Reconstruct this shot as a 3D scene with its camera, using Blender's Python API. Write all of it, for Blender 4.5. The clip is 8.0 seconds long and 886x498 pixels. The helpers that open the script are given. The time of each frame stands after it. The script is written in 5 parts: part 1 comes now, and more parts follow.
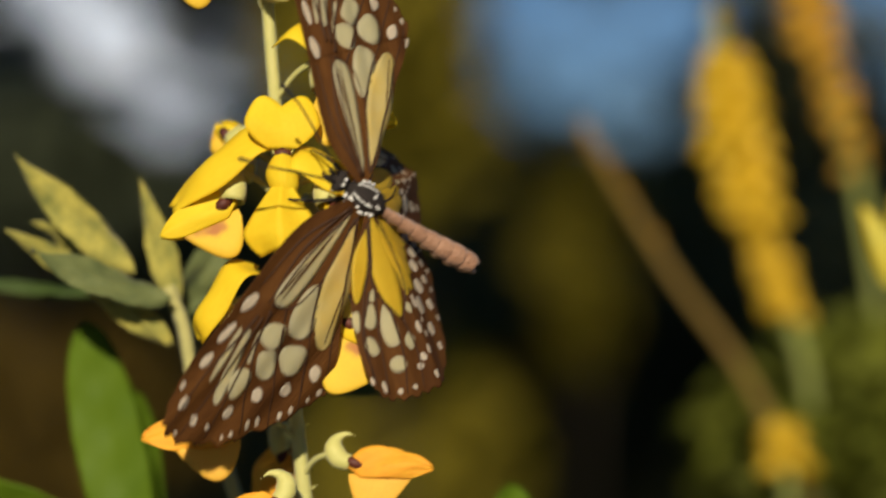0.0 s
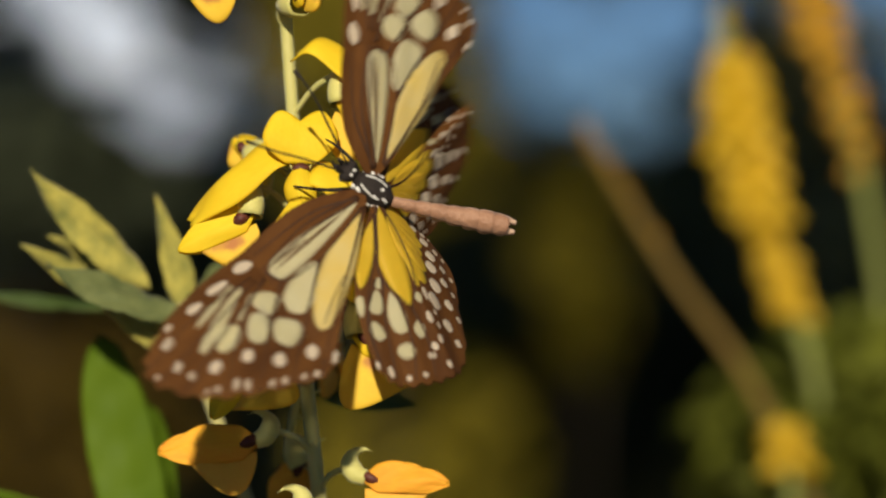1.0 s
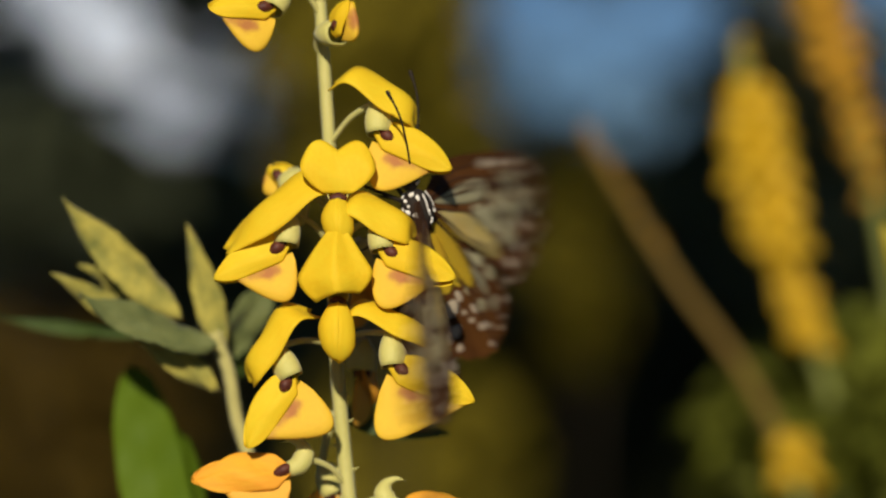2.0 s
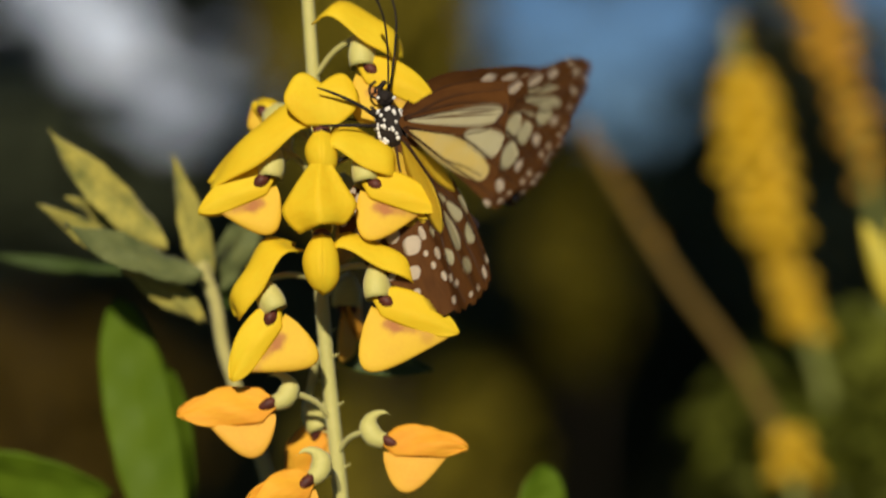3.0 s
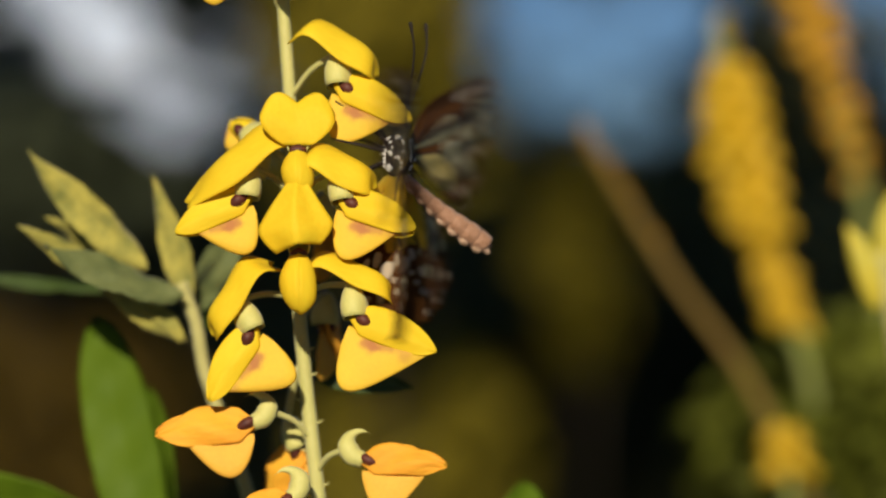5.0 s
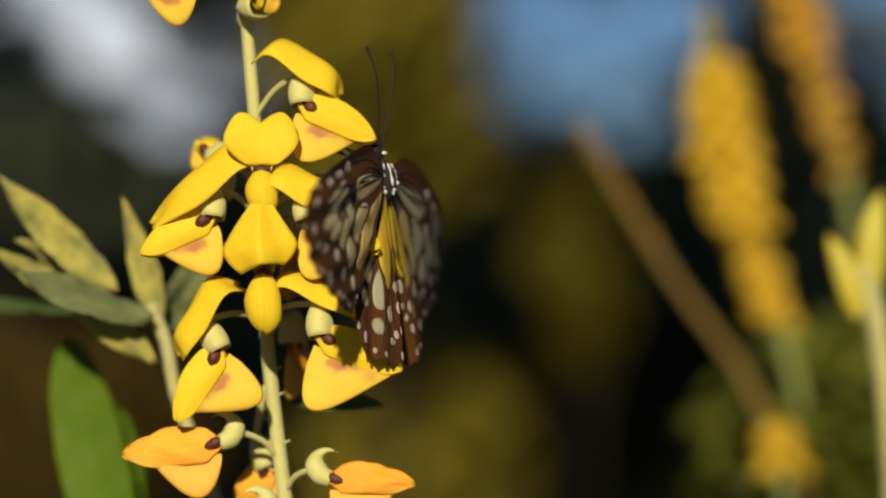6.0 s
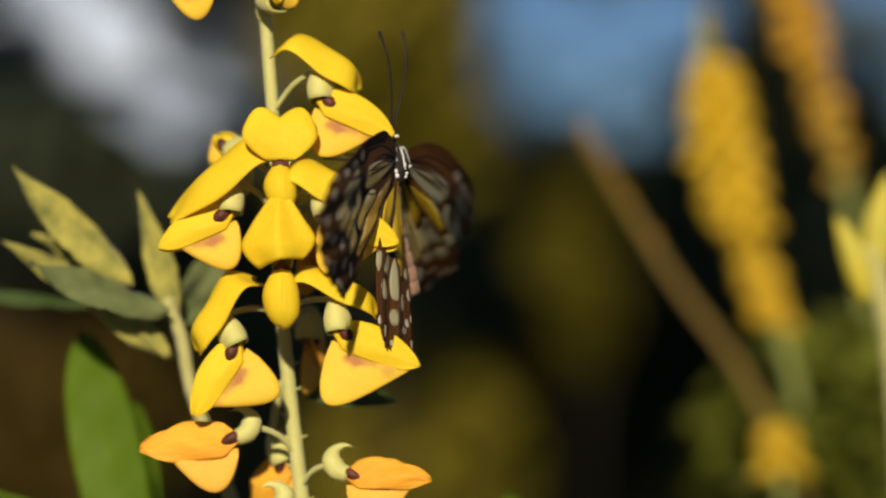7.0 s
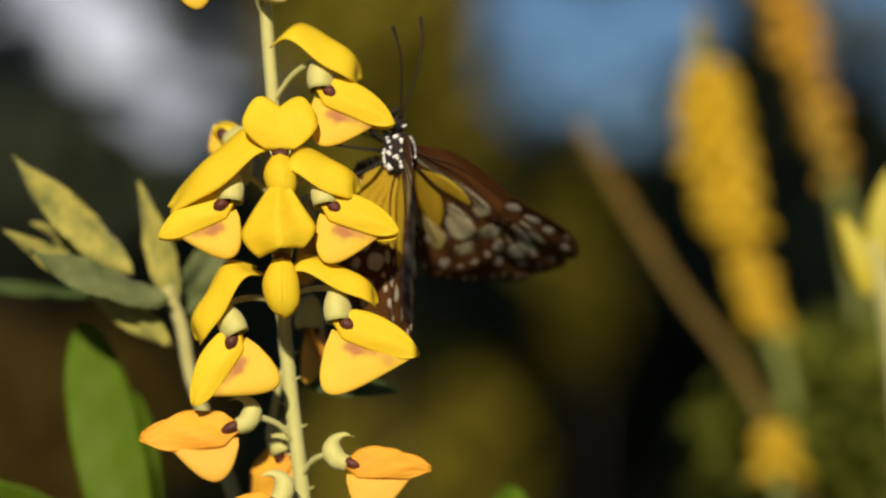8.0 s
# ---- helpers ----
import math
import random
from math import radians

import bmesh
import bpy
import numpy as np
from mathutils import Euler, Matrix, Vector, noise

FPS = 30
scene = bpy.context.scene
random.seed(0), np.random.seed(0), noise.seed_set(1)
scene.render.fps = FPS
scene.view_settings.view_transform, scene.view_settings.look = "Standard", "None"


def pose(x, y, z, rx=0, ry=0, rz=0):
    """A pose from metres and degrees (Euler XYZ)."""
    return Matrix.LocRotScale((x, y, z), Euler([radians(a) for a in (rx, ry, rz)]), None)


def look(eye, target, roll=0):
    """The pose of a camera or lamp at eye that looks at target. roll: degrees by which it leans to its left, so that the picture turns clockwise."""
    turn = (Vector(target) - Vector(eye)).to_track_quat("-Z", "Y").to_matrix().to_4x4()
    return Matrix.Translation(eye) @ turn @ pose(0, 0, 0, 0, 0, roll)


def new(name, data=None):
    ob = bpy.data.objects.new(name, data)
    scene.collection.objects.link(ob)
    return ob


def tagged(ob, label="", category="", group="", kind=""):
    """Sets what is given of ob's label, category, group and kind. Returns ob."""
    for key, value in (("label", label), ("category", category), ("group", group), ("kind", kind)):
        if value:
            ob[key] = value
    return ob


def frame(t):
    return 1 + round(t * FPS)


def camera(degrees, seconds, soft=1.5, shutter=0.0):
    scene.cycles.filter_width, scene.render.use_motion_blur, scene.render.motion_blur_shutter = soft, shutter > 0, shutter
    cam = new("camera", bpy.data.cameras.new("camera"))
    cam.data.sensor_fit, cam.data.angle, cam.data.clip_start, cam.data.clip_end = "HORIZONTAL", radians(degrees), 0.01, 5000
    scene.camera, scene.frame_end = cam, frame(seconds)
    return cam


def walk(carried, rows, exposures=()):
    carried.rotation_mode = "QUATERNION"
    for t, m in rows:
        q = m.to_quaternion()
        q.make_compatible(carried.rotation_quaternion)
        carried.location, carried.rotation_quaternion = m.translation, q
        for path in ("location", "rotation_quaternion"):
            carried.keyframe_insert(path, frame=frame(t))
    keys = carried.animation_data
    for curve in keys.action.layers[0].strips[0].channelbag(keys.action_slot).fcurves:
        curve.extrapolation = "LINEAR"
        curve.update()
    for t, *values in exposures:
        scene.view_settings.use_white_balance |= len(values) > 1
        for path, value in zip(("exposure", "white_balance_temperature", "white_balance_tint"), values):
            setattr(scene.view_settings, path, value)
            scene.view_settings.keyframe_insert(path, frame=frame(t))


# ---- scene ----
# A still camera on a stand, close to the flowers. D0 is the distance of the flowers,
# G the side of one step of the working grid on the flowers' plane (0.0855 mm).
D0 = 0.38
G = D0 * math.tan(radians(10.0)) / 784.0
EYE = Vector((0.0, 0.0, 1.1))
cam = camera(20.0, 8.0, soft=2.1, shutter=0.4)
cam.data.dof.use_dof = True
cam.data.dof.focus_distance = D0 - 0.008
cam.data.dof.aperture_fstop = 7.8
STAND = look(EYE, EYE + Vector((0, 1, 0)))
walk(cam, [(0.0, STAND), (8.0, STAND)],
     exposures=[(0.0, 0.13), (1.0, 0.12), (1.5, 0.04), (2.2, -0.04), (3.0, -0.08), (3.5, 0.08), (4.5, 0.12), (6.0, 0.15), (8.0, 0.14)])


def spot(gx, gy, d=0.0):
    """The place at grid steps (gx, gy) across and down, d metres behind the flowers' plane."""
    k = G * (D0 + d) / D0
    return Vector(((gx - 784.0) * k, D0 + d, EYE.z + (441.0 - gy) * k))


# ---- light ----
SUN_FROM = Vector((-0.07, -0.90, 0.42)).normalized()
world = bpy.data.worlds.new("sky")
world.use_nodes = True
scene.world = world
wn = world.node_tree.nodes
sky = wn.new("ShaderNodeTexSky")
sky.sky_type = "NISHITA"
sky.sun_disc = False
sky.altitude = 2500.0
sky.dust_density = 0.0
sky.ozone_density = 6.0
sky.sun_elevation = math.asin(SUN_FROM.z)
sky.sun_rotation = math.atan2(SUN_FROM.x, SUN_FROM.y)
wn["Background"].inputs["Strength"].default_value = 0.040
world.node_tree.links.new(sky.outputs[0], wn["Background"].inputs["Color"])
sun = new("sun", bpy.data.lights.new("sun", "SUN"))
sun.data.energy = 5.0
sun.data.angle = radians(1.2)
sun.data.color = (1.0, 0.89, 0.71)
sun.matrix_world = look(SUN_FROM * 5, (0, 0, 0))

# ---- materials ----
def material(name, base, other=None, rough=0.55, scale=400.0, fine=2500.0, bump=0.15, thin=0.0, clear=0.0,
             amount=0.6, per_piece=0.0, stretch=(1, 1, 1), sheen=0.0, shine=0.4):
    """A surface with blotches and grain between two colours. thin: share of light let through diffusely; clear: share seen straight through."""
    m = bpy.data.materials.new(name)
    m.use_nodes = True
    nt = m.node_tree
    n, ln = nt.nodes, nt.links
    b = n["Principled BSDF"]
    b.inputs["Roughness"].default_value = rough
    b.inputs["Sheen Weight"].default_value = sheen
    b.inputs["Specular IOR Level"].default_value = shine
    other = other or tuple(c * 0.7 for c in base)
    tc = n.new("ShaderNodeTexCoord")
    mp = n.new("ShaderNodeMapping")
    mp.inputs["Scale"].default_value = stretch
    ln.new(tc.outputs["Object"], mp.inputs["Vector"])
    big, small = n.new("ShaderNodeTexNoise"), n.new("ShaderNodeTexNoise")
    for node, s in ((big, scale), (small, fine)):
        node.inputs["Scale"].default_value = s
        node.inputs["Detail"].default_value = 4.0
        ln.new(mp.outputs[0], node.inputs["Vector"])
    add = n.new("ShaderNodeMath")
    add.operation = "MULTIPLY_ADD"
    add.inputs[1].default_value = 0.4
    ln.new(small.outputs["Fac"], add.inputs[0])
    ln.new(big.outputs["Fac"], add.inputs[2])
    ramp = n.new("ShaderNodeMapRange")
    ramp.inputs["From Min"].default_value = 0.5
    ramp.inputs["From Max"].default_value = 0.95
    ramp.inputs["To Max"].default_value = amount
    ln.new(add.outputs[0], ramp.inputs["Value"])
    mix = n.new("ShaderNodeMix")
    mix.data_type = "RGBA"
    mix.inputs["A"].default_value = (*base, 1)
    mix.inputs["B"].default_value = (*other, 1)
    ln.new(ramp.outputs[0], mix.inputs["Factor"])
    colour = mix.outputs["Result"]
    if per_piece:
        geo = n.new("ShaderNodeNewGeometry")
        hsv = n.new("ShaderNodeHueSaturation")
        mr = n.new("ShaderNodeMapRange")
        mr.inputs["To Min"].default_value = 1.0 - per_piece
        mr.inputs["To Max"].default_value = 1.0 + per_piece
        ln.new(geo.outputs["Random Per Island"], mr.inputs["Value"])
        ln.new(mr.outputs[0], hsv.inputs["Value"])
        ln.new(colour, hsv.inputs["Color"])
        colour = hsv.outputs[0]
    ln.new(colour, b.inputs["Base Color"])
    bp = n.new("ShaderNodeBump")
    bp.inputs["Strength"].default_value = bump
    bp.inputs["Distance"].default_value = 0.0004
    ln.new(small.outputs["Fac"], bp.inputs["Height"])
    ln.new(bp.outputs[0], b.inputs["Normal"])
    out = b.outputs[0]
    if thin:
        tr = n.new("ShaderNodeBsdfTranslucent")
        ln.new(colour, tr.inputs["Color"])
        ms = n.new("ShaderNodeMixShader")
        ms.inputs[0].default_value = thin
        ln.new(out, ms.inputs[1])
        ln.new(tr.outputs[0], ms.inputs[2])
        out = ms.outputs[0]
    if clear:
        tp = n.new("ShaderNodeBsdfTransparent")
        ms = n.new("ShaderNodeMixShader")
        ms.inputs[0].default_value = clear
        ln.new(out, ms.inputs[1])
        ln.new(tp.outputs[0], ms.inputs[2])
        out = ms.outputs[0]
    ln.new(out, n["Material Output"].inputs["Surface"])
    return m


YELLOW = material("yellow petal", (0.87, 0.67, 0.030), (0.84, 0.54, 0.010), 0.66, 110, 1400, 0.16, thin=0.34, stretch=(0.35, 1, 1), amount=0.8, shine=0.22)
PALE_YELLOW = material("pale yellow keel", (0.84, 0.57, 0.045), (0.76, 0.44, 0.045), 0.62, 150, 1800, 0.12, thin=0.24, shine=0.2)
ORANGE = material("orange ageing petal", (0.86, 0.46, 0.035), (0.80, 0.30, 0.03), 0.65, 160, 1600, 0.35, thin=0.22, stretch=(0.35, 1, 1), amount=0.9, shine=0.2)
OLD_KEEL = material("yellow-orange keel", (0.84, 0.50, 0.06), (0.80, 0.36, 0.05), 0.62, 180, 1800, 0.2, thin=0.22, shine=0.2)
MAROON = material("maroon nectar mark", (0.05, 0.009, 0.007), (0.14, 0.035, 0.012), 0.6, 900, 4000, 0.2)
CALYX = material("pale green calyx", (0.66, 0.61, 0.20), (0.52, 0.50, 0.13), 0.6, 350, 3000, 0.3, thin=0.2, sheen=0.2)
STEM = material("pale green stem", (0.50, 0.46, 0.16), (0.36, 0.36, 0.09), 0.6, 250, 2500, 0.35, sheen=0.2, stretch=(1, 1, 0.3))
GREY_STEM = material("grey-green downy stem", (0.42, 0.38, 0.13), (0.28, 0.26, 0.08), 0.7, 250, 2500, 0.35, sheen=0.2)
YOUNG_LEAF = material("downy grey-green leaf", (0.48, 0.41, 0.08), (0.20, 0.21, 0.05), 0.7, 300, 1800, 0.5, thin=0.25, sheen=0.2, amount=1.0, shine=0.2)
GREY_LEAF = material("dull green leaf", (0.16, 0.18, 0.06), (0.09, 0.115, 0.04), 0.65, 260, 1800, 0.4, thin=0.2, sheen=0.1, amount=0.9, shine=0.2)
GREEN_LEAF = material("fresh green leaf", (0.115, 0.185, 0.009), (0.075, 0.135, 0.007), 0.55, 120, 1500, 0.25, thin=0.3, shine=0.16)
# darker copy of the leaf green, with shade mixed into the colour
DARK_LEAF = material("green leaf darkened for shade", (0.050, 0.082, 0.012), (0.030, 0.052, 0.009), 0.6, 180, 2000, 0.25, thin=0.2)


def blushed(m, marks, tint):
    """Adds soft dusky blotches round places (x, z) of the keel, with a radius each, in grid steps."""
    nt = m.node_tree
    n, ln = nt.nodes, nt.links
    b = n["Principled BSDF"]
    tc = n.new("ShaderNodeTexCoord")
    flat = n.new("ShaderNodeVectorMath")
    flat.operation = "MULTIPLY"
    flat.inputs[1].default_value = (1 / G, 0, 1 / G)
    ln.new(tc.outputs["Object"], flat.inputs[0])
    rag = n.new("ShaderNodeTexNoise")
    rag.inputs["Scale"].default_value = 0.045
    rag.inputs["Detail"].default_value = 3.0
    ln.new(flat.outputs[0], rag.inputs["Vector"])
    for x, z, r, share in marks:
        dist = n.new("ShaderNodeVectorMath")
        dist.operation = "DISTANCE"
        dist.inputs[1].default_value = (x, 0, z)
        ln.new(flat.outputs[0], dist.inputs[0])
        wob = n.new("ShaderNodeMath")
        wob.operation = "MULTIPLY_ADD"
        wob.inputs[1].default_value = 30.0
        ln.new(rag.outputs["Fac"], wob.inputs[0])
        ln.new(dist.outputs["Value"], wob.inputs[2])
        mr = n.new("ShaderNodeMapRange")
        mr.interpolation_type = "SMOOTHSTEP"
        mr.inputs["From Min"].default_value = r * 0.2 + 15
        mr.inputs["From Max"].default_value = r + 15
        mr.inputs["To Min"].default_value = share
        mr.inputs["To Max"].default_value = 0.0
        ln.new(wob.outputs[0], mr.inputs["Value"])
        mix = n.new("ShaderNodeMix")
        mix.data_type = "RGBA"
        mix.inputs["B"].default_value = (*tint, 1)
        old = b.inputs["Base Color"].links[0].from_socket
        ln.new(mr.outputs[0], mix.inputs["Factor"])
        ln.new(old, mix.inputs["A"])
        ln.new(mix.outputs["Result"], b.inputs["Base Color"])


blushed(PALE_YELLOW, ((44, -21, 24, 0.85), (70, -17, 20, 0.6), (104, -14, 28, 0.4)), (0.40, 0.13, 0.06))


# ---- building tools ----
def part(name, bm, mat, parent=None, label="", smooth=True):
    me = bpy.data.meshes.new(name)
    bm.normal_update()
    bm.to_mesh(me)
    bm.free()
    if smooth:
        for p in me.polygons:
            p.use_smooth = True
    me.materials.append(mat)
    ob = new(name, me)
    ob.parent = parent
    if label:
        tagged(ob, label)
    return ob


def thing(name, place, label, category, group="", kind=""):
    e = new(name)
    e.empty_display_size = 0.01
    e.location = place
    return tagged(e, label, category, group, kind)


def surface(fn, nu, nv, thick=0.0, closed=False):
    """A bmesh skin over fn(u, v), u and v from 0 to 1. thick: given a second side that far off, and closed at the rim."""
    bm = bmesh.new()
    rows = [[bm.verts.new(fn(i / nu, j / nv)) for j in range(nv + (0 if closed else 1))] for i in range(nu + 1)]
    m = len(rows[0])
    for i in range(nu):
        for j in range(m if closed else m - 1):
            bm.faces.new((rows[i][j], rows[i][(j + 1) % m], rows[i + 1][(j + 1) % m], rows[i + 1][j]))
    bmesh.ops.remove_doubles(bm, verts=bm.verts, dist=1e-7)
    bmesh.ops.recalc_face_normals(bm, faces=bm.faces[:])
    if thick:
        bm.normal_update()
        rim = [e for e in bm.edges if len(e.link_faces) == 1]
        twin = {v: None for v in bm.verts}
        faces = bm.faces[:]
        for v in twin:
            twin[v] = bm.verts.new(v.co - v.normal * thick)
        for f in faces:
            bm.faces.new([twin[v] for v in reversed(f.verts)])
        for e in rim:
            p, q = e.verts
            bm.faces.new((p, q, twin[q], twin[p]))
        bmesh.ops.recalc_face_normals(bm, faces=bm.faces[:])
    return bm


def smooth_line(pts, n):
    """n + 1 points on a smooth curve through pts, with tangents weighed by the spans' lengths."""
    p = [Vector(q) for q in pts]
    d = [max((b - a).length, 1e-9) for a, b in zip(p, p[1:])]
    way = [(b - a) / k for a, b, k in zip(p, p[1:], d)]
    tan = [way[0]] + [(way[i - 1] * d[i] + way[i] * d[i - 1]) / (d[i - 1] + d[i]) for i in range(1, len(p) - 1)] + [way[-1]]
    out, spans = [], len(d)
    for k in range(n + 1):
        s = min(k / n * spans, spans - 1e-6)
        i, t = int(s), s - int(s)
        t2, t3 = t * t, t ** 3
        out.append(p[i] * (2 * t3 - 3 * t2 + 1) + tan[i] * d[i] * (t3 - 2 * t2 + t) + p[i + 1] * (3 * t2 - 2 * t3) + tan[i + 1] * d[i] * (t3 - t2))
    return out


def tube(pts, radius, n=16, sides=10, rough=0.0):
    """A bmesh rod along pts; radius is a number or a function of 0 to 1."""
    line = smooth_line(pts, n)
    bm, rings, side = bmesh.new(), [], Vector((0.13, 0.97, 0.2))
    for k, c in enumerate(line):
        t = (line[min(k + 1, n)] - line[max(k - 1, 0)]).normalized()
        side = (side - t * side.dot(t)).normalized()
        up = t.cross(side)
        r = radius(k / n) if callable(radius) else radius
        ring = []
        for s in range(sides):
            a = 2 * math.pi * s / sides
            w = r * (1 + rough * noise.noise(Vector((k * 0.9, math.cos(a) * 2, math.sin(a) * 2))))
            ring.append(bm.verts.new(c + (side * math.cos(a) + up * math.sin(a)) * w))
        rings.append(ring)
    for a, b in zip(rings, rings[1:]):
        for s in range(sides):
            bm.faces.new((a[s], a[(s + 1) % sides], b[(s + 1) % sides], b[s]))
    bm.faces.new(rings[0][::-1])
    bm.faces.new(rings[-1])
    return bm


def leaf_blade(length, width, fold=0.25, curl=0.2, wave=0.05, tip=1.25, blunt=False):
    """A leaf along +X in grid steps, its face to -Y, folded at the midrib."""
    def fn(u, v):
        s = 2 * v - 1
        w = width * 0.5 * (math.sin(math.pi * min(1, u ** 0.85)) ** 0.8) * (1 - 0.25 * u ** tip)
        if blunt:
            w = width * 0.5 * max(0.0, 1 - abs(2 * u ** 0.92 - 1) ** 2.3) ** 0.55
        w *= 1 + wave * (0.35 * math.sin(26 * u + 3 * (s > 0)) + 0.3 * math.sin(61 * u + s))
        x = u * length
        z = s * w
        y = -abs(s) * w * fold + curl * length * (u - 0.5) ** 2 + wave * width * math.sin(9 * u + 2 * s) * abs(s)
        y += 0.02 * width * math.cos(s * 3.0) * math.sin(30 * u)
        return Vector((x, y, z)) * G
    return surface(fn, 22, 12, thick=2.2 * G)


def aim(place, way, roll=0.0):
    """A pose at place whose +X runs along way and whose +Z is as upright as can be, turned by roll about +X."""
    x = Vector(way).normalized()
    y = Vector((0, 0, 1)).cross(x)
    y = y.normalized() if y.length > 1e-4 else Vector((0, 1, 0))
    z = x.cross(y)
    m = Matrix((x, y, z)).transposed().to_4x4()
    return Matrix.Translation(place) @ m @ pose(0, 0, 0, roll)


# ---- ground and sky's edge ----
def build_ground():
    bm = bmesh.new()
    for i in range(61):
        for j in range(61):
            x = math.copysign(abs((i - 30) / 30) ** 3 * 900, i - 30)
            y = math.copysign(abs((j - 30) / 30) ** 3 * 900, j - 30)
            bm.verts.new((x, y, 0.03 * noise.noise(Vector((x, y, 0)) * 0.6) if abs(x) + abs(y) < 60 else 0.0))
    bm.verts.ensure_lookup_table()
    for i in range(60):
        for j in range(60):
            a = i * 61 + j
            bm.faces.new([bm.verts[k] for k in (a, a + 61, a + 62, a + 1)])
    # soil colour taken far down to stand for shade on the ground
    soil = material("soil darkened for shade", (0.030, 0.022, 0.010), (0.018, 0.020, 0.006), 0.9, 1.2, 30, 0.5)
    tagged(part("ground", bm, soil), "brown soil with leaf litter, shade in its colour", "ground", kind="structure")


# ---- the flowering spike ----
def wing_petal(length, height, side, droop=0.0, ragged=0.0, belly=13.0):
    def fn(u, v):
        h = height * (0.34 + 0.66 * math.sin(math.pi * (0.12 + 0.74 * u)) ** 0.8) * (1.1 - 0.3 * u)
        h *= max(0.04, 1 - max(0, (u - 0.62) / 0.38) ** 2.4) ** 0.55
        h *= min(1.0, 0.30 + 4.5 * u)
        x = length * u + ragged * 5 * math.sin(17 * v) * u * u
        z = (0.40 - v) * h + 9 * math.sin(math.pi * u) - droop * u * u - 6 * u
        bulge = math.sin(math.pi * (0.10 + 0.84 * u)) * math.sin(math.pi * min(1, 0.10 + v * 0.72))
        y = side * (2.5 + belly * bulge + 1.0 * math.sin(9 * v + 4 * u) + 1.6 * u * math.sin(5 * u + 3 * v + side) + ragged * 3.2 * math.sin(9 * u + 5 * v + side))
        z += ragged * 5.0 * (1 - v) ** 2 * math.sin(11 * u + 2 * side) * u
        return Vector((x, y, z)) * G
    return surface(fn, 28, 14, thick=2.2 * G)


def keel_skin(length, depth, fat, u, v, out=0.0, round_at=0.78):
    """A full pouch, rounded near the calyx and drawn out into a beak at its tip."""
    top = -4 + 10 * u * u
    swell = math.sin(math.pi * min(1.0, 0.012 + 0.988 * u) ** round_at) ** 0.82
    bottom = top - 3 - 1.06 * depth * swell * (1.0 - 0.36 * u)
    a = 2 * math.pi * v
    z = 0.5 * (top + bottom) + 0.5 * (top - bottom) * math.cos(a)
    y = (fat * math.sin(math.pi * min(1, 0.08 + 0.9 * u)) ** 0.6 * (0.62 + 0.38 * math.cos(a + 0.6) ** 2) + out) * math.sin(a)
    return Vector(((length + 14) * u - 4, y, z)) * G


def keel_pouch(length, depth, fat=11.0, round_at=0.78):
    return surface(lambda u, v: keel_skin(length, depth, fat, u, v, 0.0, round_at), 24, 18, closed=True)


def banner_petal(width, height, curl, fold, notch=0.0, point=0.0):
    def fn(u, v):
        s = 2 * v - 1
        w = width * 0.5 * (0.16 + 0.84 * math.sin(math.pi * (0.06 + 0.60 * u)) ** 0.8)
        if point:
            w *= 1 - point * max(0, u - 0.45) / 0.55
        lobe = 1 - notch * (1 - abs(s)) ** 2 - 0.36 * abs(s) ** 4
        z = height * u * lobe
        x = -curl * (u ** 2) * height - fold * abs(s) ** 1.4 * w + 7 * math.sin(math.pi * u) + 2.0 * math.sin(9 * u + 4 * s) * u
        return Vector((x, s * w, z)) * G
    return surface(fn, 16, 16, thick=2.5 * G)


def roof_petal(scale=1.0, width=96.0, reach=0.0):
    """A banner bent back over its flower like a roof, its near rim hanging lower."""
    spine = smooth_line([(-95, 0, 48), (-72, 0, 92), (-5, 0, 84), (48, 0, 66), (62 + reach, 0, 34)], 24)
    def fn(u, v):
        p = spine[round(u * 24)]
        s = 2 * v - 1
        w = width * 0.51 * (0.10 + 0.90 * math.sin(math.pi * min(1, 0.06 + 0.905 * u)) ** (0.62 if u < 0.5 else 0.8))
        drop = 0.40 * w * abs(s) ** 1.7 + 4 * math.sin(3 * s + 2 * u) * math.sin(8 * u)
        return Vector((p.x * scale - 8 * abs(s) * (1 - u) + 6 * abs(s) * u, s * w, p.z * scale - drop)) * G
    return surface(fn, 24, 14, thick=2.5 * G)


def hood_petal(width=124.0, height=124.0):
    """A banner seen from its front: a folded tent, peaked above, with two spread lobes below."""
    def fn(u, v):
        s = 2 * v - 1
        w = width * 0.5 * min(1.0, 0.07 + 1.30 * u ** 0.95) * (1 - 0.42 * (max(0, u - 0.70) / 0.30) ** 2)
        z = height * (1 - u) + 12 * u ** 3 * (1 - abs(s)) + 8 * s * u * u + 7 * max(0, s) ** 3 * math.sin(math.pi * u)
        x = 12 + 36 * u + 30 * (1 - abs(s)) ** 0.8 * math.sin(math.pi * min(1, u * 0.8)) + 6 * math.sin(4 * s + 1.5) * u + 14 * max(0, s - 0.55) * math.sin(math.pi * u)
        return Vector((x, s * w - 6 * math.sin(math.pi * u), z)) * G
    return surface(fn, 18, 16, thick=2.5 * G)


